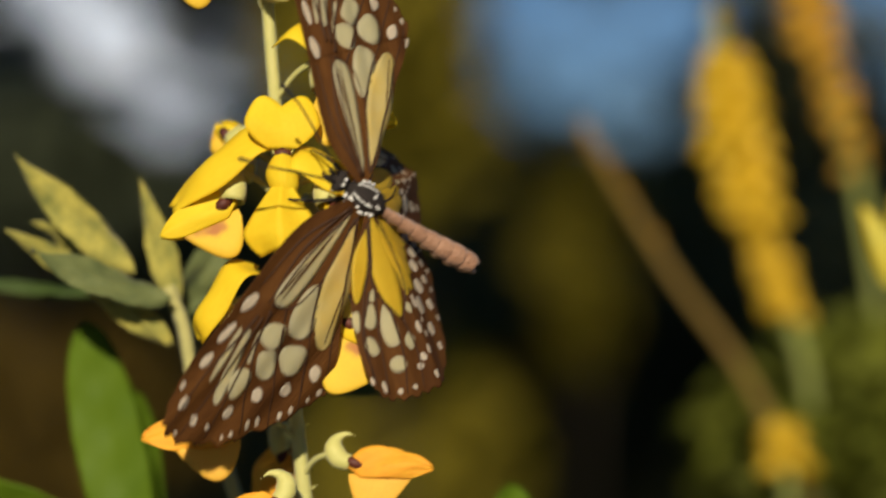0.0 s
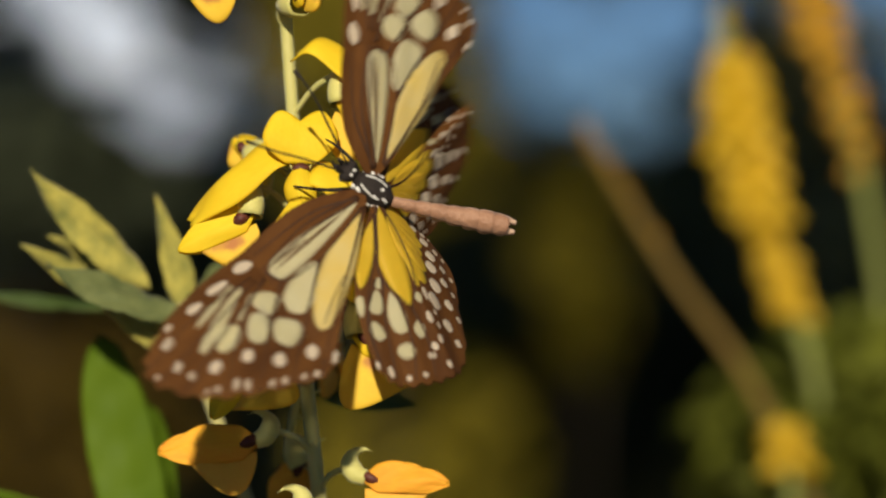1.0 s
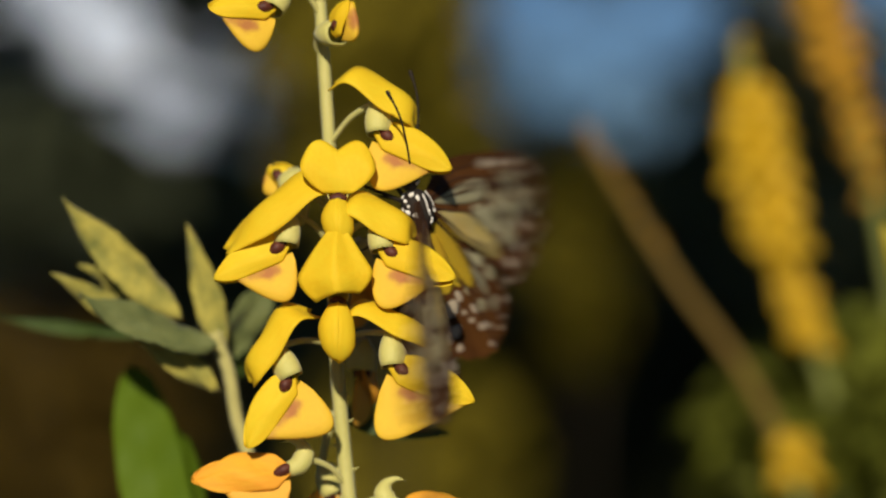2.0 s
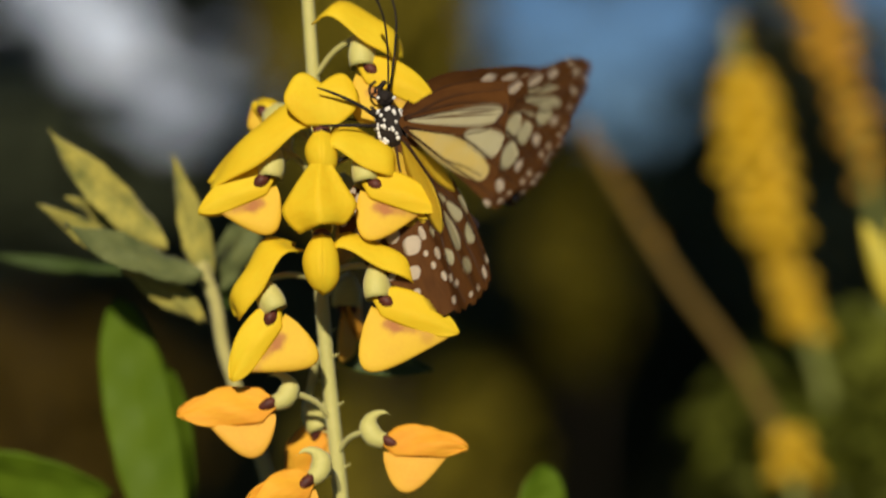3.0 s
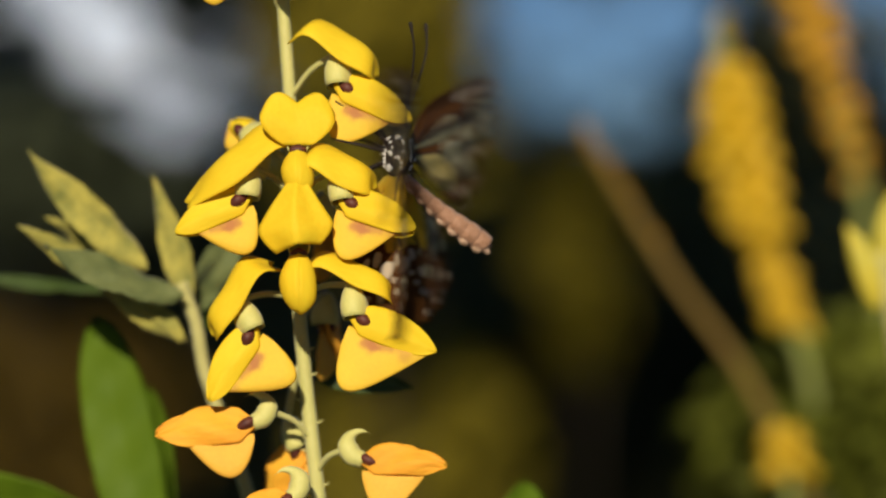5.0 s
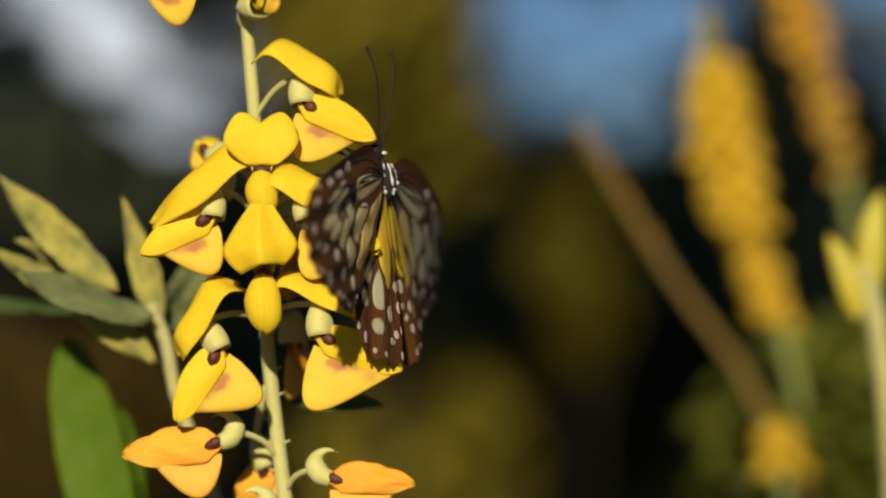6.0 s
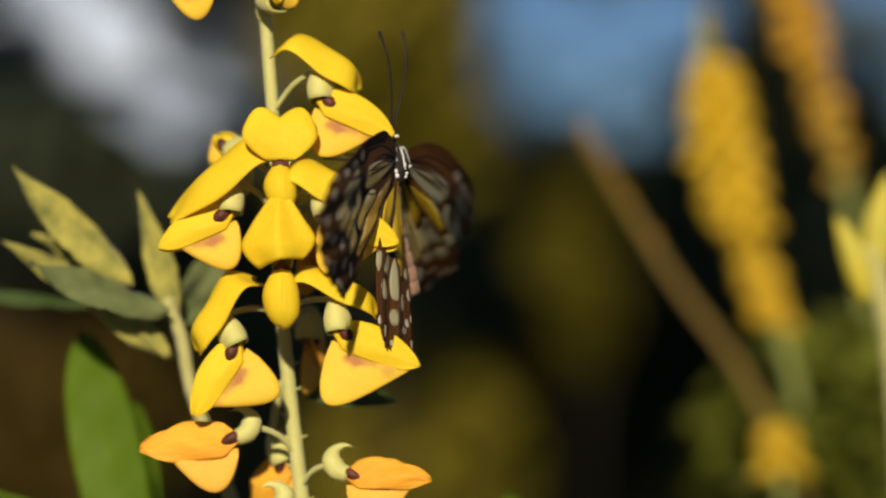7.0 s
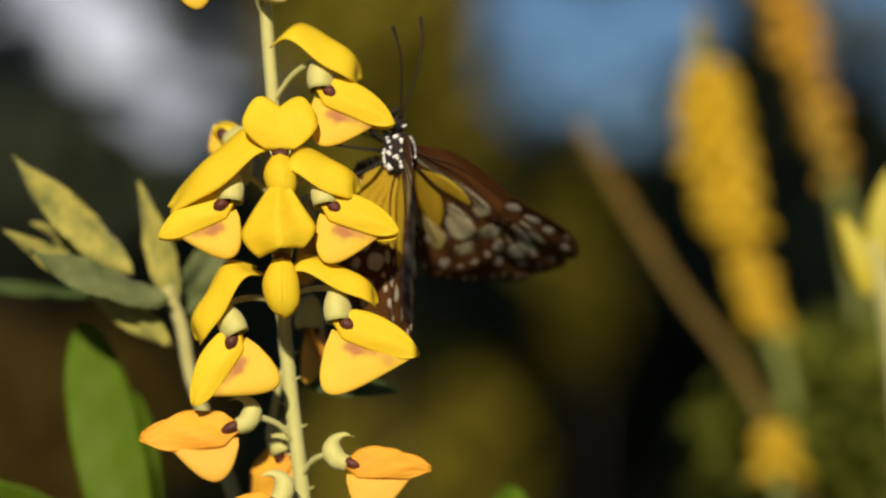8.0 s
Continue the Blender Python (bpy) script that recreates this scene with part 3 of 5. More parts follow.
def build_background():
    b = bush
    # trees far behind, with gaps to the sky
    b("tree", "dark leafy tree far behind the flowers", 300, 330, 1300, 1100, 7.5, 9000, 0.10, DIM_FOLIAGE, 1.2, sky_gap, "tree")
    b("tree", "dark leafy tree far behind the flowers", 1050, 420, 1400, 1000, 8.0, 9000, 0.10, DIM_FOLIAGE, 1.2, sky_gap, "tree")
    b("tree", "dark leafy tree far behind the flowers", 800, 700, 2000, 800, 7.0, 16000, 0.14, DIM_FOLIAGE, 1.0, sky_gap, "tree")
    b("tree", "olive-leaved tree far behind the flowers", 660, 150, 400, 560, 2.5, 1050, 0.035, OLIVE_FOLIAGE, 0.25, sky_gap, "tree")
    b("bush", "grey-green bush with haze in its colour", 50, 230, 560, 480, 6.2, 1600, 0.07, HAZED_FOLIAGE, 0.4, sky_gap)
    # hedge put where only deep shade shows, its leaves coloured that dark
    b("bush", "dark hedge standing for deep shade", 1060, 790, 560, 500, 5.2, 3800, 0.07, SHADE_FOLIAGE, 0.4)
    # unseen tree, added out of view so that its crown shades the trees behind
    shade = thing("tree", (-1.5, -3.0, 0.0), "unseen tree added to shade the trees behind", "tree", "bushes behind")
    v, f = leaf_cloud(6800, Vector((0, 0, 5.8)), (2.8, 1.2, 1.60), 0.15)
    # extra low leaves, added to keep the sun off the hedge
    low, faces = leaf_cloud(1200, Vector((1.3, 0, 4.98)), (0.75, 1.0, 0.34), 0.13)
    f += [tuple(i + len(v) for i in q) for q in faces]
    v += low
    me = bpy.data.meshes.new("crown")
    me.from_pydata([tuple(q) for q in v], [], f)
    me.materials.append(DIM_FOLIAGE)
    new("crown", me).parent = shade
    part("trunk", tube([(-2.3, 0, -0.05), (-2.1, 0, 2.8), (0, 0, 5.8)], lambda q: 0.14 - 0.08 * q, 14, 10, 0.2), DARK_BARK, shade)
    # lower bushes
    b("bush", "grey-green bush in soft sun", 70, 300, 460, 330, 2.8, 520, 0.035, PALE_FOLIAGE, 0.25, sky_gap)
    b("bush", "olive-yellow bush in the sun", 740, 850, 350, 500, 3.0, 2400, 0.035, OLIVE_FOLIAGE, 0.3)
    b("bush", "brown-olive bush in the sun", 110, 740, 480, 420, 3.0, 1300, 0.035, BROWN_FOLIAGE, 0.3)
    b("bush", "slender olive bush in dim light", 1025, 450, 150, 420, 3.4, 400, 0.035, OLIVE_FOLIAGE, 0.2)
    b("bush", "green leafy bush beside the flowers", 1535, 800, 560, 440, 0.33, 2400, 0.0095, GREEN_FOLIAGE, 0.09)


def build_cloud():
    """A sunlit bank of cloud far away, low over the horizon."""
    bm = bmesh.new()
    k = G * 600.0 / D0
    for _ in range(130):
        t = random.uniform(-1, 1)
        x, y = 200 + 125 * t + random.gauss(0, 50), 75 + 110 * t + random.gauss(0, 60)
        r = random.uniform(35, 75) * k
        c = Vector(((x - 784) * k, 600 + random.uniform(-20, 20), EYE.z + (441 - y) * k))
        bmesh.ops.create_icosphere(bm, subdivisions=2, radius=r, matrix=Matrix.Translation(c) @ Matrix.Diagonal((1.2, 1, 0.8, 1)))
    white = material("white cloud", (0.74, 0.82, 0.95), (0.64, 0.73, 0.88), 1.0, 0.02, 0.2, 0.0, thin=0.3)
    tagged(part("cloud_bank", bm, white), "bright white bank of cloud", "cloud", kind="structure")


def build_spikes():
    bell = lambda s: 0.5 + 0.9 * math.sin(math.pi * min(1, 0.1 + s)) ** 0.8
    out = []
    out.append(bud_spike("golden spike of crowded flower buds", [(1282, 50), (1298, 130), (1325, 300), (1360, 430), (1405, 560), (1440, 660), (1470, 900)], 0.27, 150,
                         lambda s: 0.42 if s < 0.18 else 0.85 + 4.6 * (s - 0.18) if s < 0.27 else 1.3 - 0.8 * (s - 0.27) if s < 0.5 else 0.72, GOLD, GREEN_STALK, 1.0, 0.0, 0.72, 9.0, 0.18))
    out.append(bud_spike("rust-orange spike of flower buds", [(1400, -160), (1432, 0), (1470, 120), (1520, 280), (1560, 480), (1600, 900)], 0.32, 52,
                         lambda s: 1.0 - 0.8 * max(0, s - 0.2), RUST, GREEN_STALK, 1.0, 0.0, 0.66))
    out.append(bud_spike("dry brown leaning stalk with few buds", [(1030, 230), (1100, 340), (1200, 500), (1310, 650), (1420, 860)], 0.25, 14,
                         lambda s: 0.42, RUST, BROWN_STALK, 0.8, 0.0, 0.4, 8.0))
    out.append(bud_spike("low yellow flower head among green leaves", [(1396, 775), (1398, 815), (1402, 860), (1410, 960)], 0.24, 15,
                         lambda s: 0.62 + 0.3 * math.sin(3.4 * s), GOLD, GREEN_STALK, 1.0, 0.0, 0.62))
    return out


def build_near_buds():
    d = 0.10
    base = spot(1500, 520, d)
    t = thing("bud_stalk", base, "pale green stalk with two yellow-green buds", "flower")
    pts = [spot(1505, 480, d), spot(1530, 600, d), spot(1550, 760, d), spot(1565, 1000, d)]
    low = pts[-1]
    pts += [low.lerp(Vector((low.x, low.y, -0.04)), 0.5), Vector((low.x, low.y, -0.04))]
    part("stalk", tube([p - base for p in pts], 24 * G, 40, 10, 0.1), GREY_STEM, t)
    for a, b, fat in (((1495, 580), (1440, 430), 34), ((1520, 540), (1535, 350), 40)):
        p, q = spot(*a, d), spot(*b, d)
        ob = part("bud", bud_mesh((q - p).length / G, fat), LIME_BUD, t)
        ob.matrix_local = Matrix.Translation(-base) @ aim(p, q - p)
    return t


# ---- the butterfly ----
WING_BROWN = material("brown wing scales", (0.055, 0.020, 0.005), (0.125, 0.050, 0.011), 0.75, 260, 2500, 0.35, thin=0.04, shine=0.1, stretch=(0.18, 1, 1), amount=0.8)
WING_VEIN = material("dark brown wing vein", (0.030, 0.012, 0.005), (0.055, 0.024, 0.009), 0.6, 600, 3000, 0.2, shine=0.2)
PALE_CELL = material("glassy cream wing cell", (0.80, 0.75, 0.50), (0.70, 0.63, 0.36), 0.45, 260, 5000, 0.15, thin=0.58, clear=0.25, shine=0.25)
WARM_CELL = material("cream wing spot", (0.82, 0.72, 0.56), (0.72, 0.60, 0.44), 0.55, 700, 6000, 0.2, thin=0.55, shine=0.25)
AMBER_CELL = material("yellowish wing cell", (0.88, 0.70, 0.22), (0.86, 0.78, 0.46), 0.45, 200, 5000, 0.15, thin=0.58, clear=0.2, shine=0.25)
YELLOW_CELL = material("yellow wing cell", (0.84, 0.62, 0.05), (0.76, 0.53, 0.04), 0.5, 500, 5000, 0.15, thin=0.6, shine=0.25)
BLACK_FUR = material("black furry chitin", (0.016, 0.012, 0.010), (0.035, 0.025, 0.02), 0.7, 900, 6000, 0.6, shine=0.25)
WHITE_DOT = material("white scale dot", (0.80, 0.78, 0.72), (0.68, 0.64, 0.58), 0.6, 900, 6000, 0.2)
BUFF_MARK = material("buff abdomen scales", (0.56, 0.38, 0.26), (0.38, 0.21, 0.13), 0.65, 500, 2600, 0.6)
PINK_BROWN = material("pinkish-brown abdomen scales", (0.23, 0.110, 0.058), (0.38, 0.21, 0.125), 0.6, 300, 1600, 0.8, amount=1.0, sheen=0.2)

# outlines: degrees from the wing's long axis (forward counted up) and reach in grid steps
FORE_EDGE = [(53.7, 0), (42.6, 39), (34.5, 96), (22.6, 174), (16.7, 230), (13.1, 287), (10.4, 347), (7.8, 407), (4.9, 461), (2.4, 499), (-0.2, 516), (-3.8, 516), (-8.4, 498), (-12.3, 481), (-16.4, 450), (-21.7, 419), (-27.4, 383), (-32.4, 358), (-34.1, 324), (-33.8, 276), (-34.4, 215), (-35.5, 154), (-38.7, 94), (-45.8, 34), (-53.7, 0)]
HIND_EDGE = [(42.6, 0), (36.5, 51), (34.6, 100), (29.3, 169), (24.4, 219), (19.4, 269), (15.8, 303), (11.7, 328), (6.3, 334), (-0.3, 335), (-6.1, 334), (-12, 327), (-19.6, 295), (-29.2, 240), (-38.5, 213), (-48.6, 181), (-56.4, 131), (-60.3, 66), (-62.2, 0)]
# cells between the veins: inner end, outer end, width near the inner end, at the middle and near the outer end, bow
FORE_CELLS = [(28, -7, 228, -1, 18, 36, 41, 0), (159, -36, 253, -73, 28, 50, 45, 2), (248, -28, 294, -42, 35, 45, 36, 6), (297, -40, 342, -76, 33, 41, 29, 0), (264, -78, 311, -109, 43, 50, 36, 0), (292, 28, 399, 7, 8, 11, 8, 0), (286, 14, 426, -32, 14, 20, 17, 1), (344, -31, 402, -49, 29, 35, 24, 0), (277, -5, 336, -28, 7, 9, 7, 0)]
FORE_AMBER = [(36, -28, 244, -128, 26, 52, 44, 8)]
FORE_SPOTS = [(230, 42, 270, 47, 14, 19, 13, 0), (291, 40, 336, 43, 9, 14, 11, 0), (355, 37, 388, 37, 9, 14, 11, 0), (422, 41, 438, 37, 6, 8, 6, 0), (441, 19, 467, 13, 11, 14, 11, 0), (460, -18, 479, -28, 9, 12, 9, 0), (412, -62, 437, -66, 12, 16, 13, 0), (359, -77, 382, -90, 12, 19, 16, 0), (323, -116, 346, -128, 12, 21, 16, 0), (270, -137, 296, -156, 12, 21, 14, 0), (255, -172, 273, -184, 6, 7, 6, 0)]
FORE_DOTS = [(502, -12, 509, -17, 5, 6, 5, 0), (461, -47, 471, -55, 7, 9, 7, 0), (463, -85, 471, -90, 4, 5, 4, 0), (448, -94, 458, -98, 6, 7, 6, 0), (415, -103, 432, -115, 6, 8, 6, 0), (401, -115, 417, -127, 6, 8, 6, 0), (372, -143, 385, -149, 6, 7, 6, 0), (353, -152, 366, -160, 6, 8, 6, 0), (323, -168, 333, -173, 6, 7, 6, 0), (300, -178, 312, -182, 7, 9, 7, 0)]
HIND_YELLOW = [(13, -1, 198, -1, 19, 49, 33, 7), (36, 17, 153, 75, 13, 30, 21, 1), (28, -12, 166, -29, 4, 11, 13, -3)]
HIND_CELLS = [(138, 36, 159, 44, 5, 12, 10, 0), (160, 46, 202, 61, 14, 25, 23, 0), (167, 26, 243, 24, 12, 28, 28, 1), (176, -20, 197, -24, 8, 12, 5, 0), (165, 80, 202, 86, 13, 14, 8, 0), (225, -8, 257, -7, 12, 21, 14, 0), (213, 72, 247, 61, 15, 23, 21, 0), (268, 41, 279, 12, 21, 29, 21, 0)]
HIND_DOTS = [(267, -23, 281, -28, 8, 11, 8, 0), (286, -10, 291, -22, 9, 12, 9, 0), (212, -30, 234, -33, 8, 11, 8, 0), (167, -38, 192, -41, 7, 9, 7, 0), (209, -47, 220, -49, 4, 6, 4, 0), (255, -39, 272, -40, 6, 8, 6, 0), (302, -40, 316, -43, 6, 8, 6, 0), (279, 82, 294, 82, 4, 6, 4, 0), (293, 64, 313, 62, 7, 9, 7, 0), (318, 39, 320, 30, 8, 10, 8, 0), (316, 10, 322, 2, 7, 9, 7, 0), (232, -45, 245, -47, 4, 6, 4, 0)]
# veins as lines from the root to the margin
FORE_VEINS = [((19, 1), (127, 26), (234, 18), (402, 22), (506, 5)), ((22, -6), (133, 12), (232, 11), (400, -11), (504, -23)), ((232, 11), (222, -19), (153, -40)), ((222, -19), (264, -44), (310, -74), (405, -143)), ((153, -40), (227, -84), (292, -128), (357, -168)), ((30, -20), (83, -30), (153, -40)), ((25, -22), (140, -90), (227, -137), (299, -185)), ((234, 8), (311, -22), (445, -109)), ((231, 4), (327, -19), (415, -42), (487, -64)), ((19, -4), (86, 31), (219, 49))]
HIND_VEINS = [((9, 3), (80, 22), (141, 33), (177, 15), (204, -5)), ((13, -7), (76, -25), (160, -24), (203, -6)), ((203, -6), (260, -17), (328, -13)), ((141, 32), (212, 46), (317, 56)), ((28, 13), (96, 31), (175, 68), (284, 80)), ((177, 15), (258, 13), (326, 23)), ((141, 44), (208, 78), (300, 74))]


def tail_cells(spans, width, inner):
    """Cells along rays of the hindwing's folded rear part; spans are shares of the way to the edge."""
    out = []
    for k, a in enumerate((-17, -25, -33, -41, -49, -56)):
        for (a0, r0), (a1, r1) in zip(HIND_EDGE, HIND_EDGE[1:]):
            if a0 >= a >= a1:
                reach = r0 + (r1 - r0) * (a0 - a) / (a0 - a1)
        c, s = math.cos(radians(a)), math.sin(radians(a))
        for p, q in spans:
            p, q = (p + 0.02 * (k % 2)) * reach, (q + 0.02 * (k % 2)) * reach
            w = width * reach / 250.0
            out.append((p * c, p * s, q * c, q * s, w * inner, w, w * 0.8, 0))
    return out


HIND_TAIL_YELLOW = tail_cells([(0.12, 0.55)], 27, 0.55)
HIND_TAIL_DOTS = tail_cells([(0.60, 0.71)], 19, 0.8) + tail_cells([(0.77, 0.85)], 14, 0.8) + tail_cells([(0.90, 0.95)], 9, 0.8)


def rise(x, y, hind):
    """How far the wing's skin stands above its flat plane."""
    z = 10 * math.sin(x / 170.0) * (1 - abs(y) / 260.0) + 2.2 * math.sin(y / 9.0) * min(1, x / 120.0)
    if hind:
        a = math.degrees(math.atan2(y, max(x, 1)))
        if a < -8:
            z -= (-8 - a) * 0.013 * math.hypot(x, y)
    else:
        z -= 0.00022 * max(0, x - 200) ** 2
    return z


def pane_width(cell, t):
    """Half the width of a cell at t from its inner to its outer end."""
    w0, wm, w1 = cell[4:7]
    q = (t - 0.5) / 0.35
    w = wm + (w1 - w0) * 0.5 * q + ((w0 + w1) * 0.5 - wm) * q * q
    return 0.5 * max(w, 1.0) * max(0.0, 1 - (2 * abs(t - 0.5)) ** 12) ** 0.5


def in_pane(x, y, cells):
    for cell in cells:
        x0, y0, x1, y1 = cell[:4]
        dx, dy = x1 - x0, y1 - y0
        ln2 = dx * dx + dy * dy
        t = ((x - x0) * dx + (y - y0) * dy) / ln2
        if 0.02 < t < 0.98:
            off = ((y - y0) * dx - (x - x0) * dy) / math.sqrt(ln2) - cell[7] * (1 - 4 * (t - 0.5) ** 2)
            if abs(off) < pane_width(cell, t) - 1.2:
                return True
    return False


def fold_at(y):
    """How far out the forewing's fold line lies; the wing beyond it flexes about this line."""
    return 239.0 - 0.215 * y


FOLD = Vector((239.0, 0.0, rise(239.0, 0.0, False)))


def wing_skin(edge, hind, side, cells, thick=1.1, zone=None):
    """The scaled skin of a wing, open where its larger panes sit. zone(x, y) tells which part of it is wanted."""
    bm = bmesh.new()
    n, m = 200, 96
    cells = [c for c in cells if c[5] >= 9]
    seat = []
    top, bot = [], []
    for i in range(n + 1):
        s = i / n * (len(edge) - 1)
        k = min(int(s), len(edge) - 2)
        t = s - k
        ea, eb = edge[k], edge[k + 1]
        p0, p3 = edge[max(k - 1, 0)], edge[min(k + 2, len(edge) - 1)]
        cat = lambda q: 0.5 * (2 * ea[q] + (eb[q] - p0[q]) * t + (2 * p0[q] - 5 * ea[q] + 4 * eb[q] - p3[q]) * t * t + (3 * ea[q] - p0[q] - 3 * eb[q] + p3[q]) * t ** 3)
        a, r = radians(cat(0)), max(cat(1), 2.0)
        if 0.3 < i / n < 0.8:
            r *= 1 + 0.010 * math.sin(i * 0.85) + 0.004 * math.sin(i * 2.1)
        ut, ub = [], []
        for j in range(m + 1):
            q = j / m
            x, y = r * q * math.cos(a), r * q * math.sin(a)
            z = rise(x, y, hind)
            seat.append(in_pane(x, y, cells))
            ut.append(bm.verts.new(Vector((side * x, y, z + thick * 0.5)) * G))
            ub.append(bm.verts.new(Vector((side * x, y, z - thick * 0.5)) * G))
        top.append(ut)
        bot.append(ub)
    for i in range(n):
        for j in range(m):
            k = i * (m + 1) + j
            mid = (top[i][j].co + top[i + 1][j + 1].co) / (2 * G)
            if zone and not zone(side * mid.x, mid.y):
                continue
            if seat[k] and seat[k + 1] and seat[k + m + 1] and seat[k + m + 2]:
                continue
            bm.faces.new((top[i][j], top[i + 1][j], top[i + 1][j + 1], top[i][j + 1]))
            bm.faces.new((bot[i][j], bot[i][j + 1], bot[i + 1][j + 1], bot[i + 1][j]))
        if not zone or zone(side * top[i][m].co.x / G, top[i][m].co.y / G):
            bm.faces.new((top[i][m], top[i + 1][m], bot[i + 1][m], bot[i][m]))
    bmesh.ops.delete(bm, geom=[v for v in bm.verts if not v.link_faces], context='VERTS')
    return bm


def wing_vein(line, hind, side, width):
    """A slender raised vein on both faces of a wing."""
    pts = [Vector((side * p.x, p.y, rise(p.x, p.y, hind))) * G for p in line]
    return tube(pts, lambda t: width * (1.25 - 0.6 * t) * G, 20, 6)


def joined(name, pieces, parent, label=""):
    """One mesh of several pieces, each with its own material."""
    me = bpy.data.meshes.new(name)
    bm, mats = bmesh.new(), []
    for piece, mat in pieces:
        if mat not in mats:
            mats.append(mat)
        for f in piece.faces:
            f.material_index = mats.index(mat)
            f.smooth = True
        tmp = bpy.data.meshes.new("piece")
        piece.to_mesh(tmp)
        piece.free()
        bm.from_mesh(tmp)
        bpy.data.meshes.remove(tmp)
    bm.to_mesh(me)
    bm.free()
    for mat in mats:
        me.materials.append(mat)
    ob = new(name, me)
    ob.parent = parent
    return tagged(ob, label)


def wing_cells(cells, hind, side, thick=2.0, grow=1.0):
    """Raised panes between the veins, on both faces of a wing."""
    bm = bmesh.new()
    for x0, y0, x1, y1, w0, wm, w1, bow in cells:
        a, b = Vector((x0, y0)), Vector((x1, y1))
        d = b - a
        ln = max(d.length, 1e-3)
        d /= ln
        nrm = Vector((-d.y, d.x))
        rows = 16
        sheets = []
        for h in (thick * 0.5, -thick * 0.5):
            sheet = []
            for i in range(rows + 1):
                t = 0.5 - 0.5 * math.cos(math.pi * i / rows)
                w = grow * pane_width((x0, y0, x1, y1, w0, wm, w1), t) + 0.2
                w *= 1 + 0.05 * math.sin(7 * t + x0)
                row = []
                for j in range(5):
                    p = a + d * ln * t + nrm * (w * (j / 2 - 1) + bow * (1 - 4 * (t - 0.5) ** 2))
                    row.append(bm.verts.new(Vector((side * p.x, p.y, rise(p.x, p.y, hind) + h)) * G))
                sheet.append(row)
            sheets.append(sheet)
        t0, t1 = sheets
        for i in range(rows):
            for j in range(4):
                bm.faces.new((t0[i][j], t0[i + 1][j], t0[i + 1][j + 1], t0[i][j + 1]))
                bm.faces.new((t1[i][j], t1[i][j + 1], t1[i + 1][j + 1], t1[i + 1][j]))
            for j in (0, 4):
                bm.faces.new((t0[i][j], t0[i + 1][j], t1[i + 1][j], t1[i][j]))
        for i in (0, rows):
            for j in range(4):
                bm.faces.new((t0[i][j], t0[i][j + 1], t1[i][j + 1], t1[i][j]))
    bmesh.ops.recalc_face_normals(bm, faces=bm.faces[:])
    return bm


def ball(place, size, n=10):
    def fn(u, v):
        a, b = math.pi * u, 2 * math.pi * v
        return Vector((place[0] + size[0] * math.sin(a) * math.cos(b), place[1] + size[1] * math.cos(a), place[2] + size[2] * math.sin(a) * math.sin(b))) * G
    return surface(fn, n, n + 4, closed=True)


WING_ROOT = {"fore": (10, 16, 12), "hind": (9, -8, 8)}


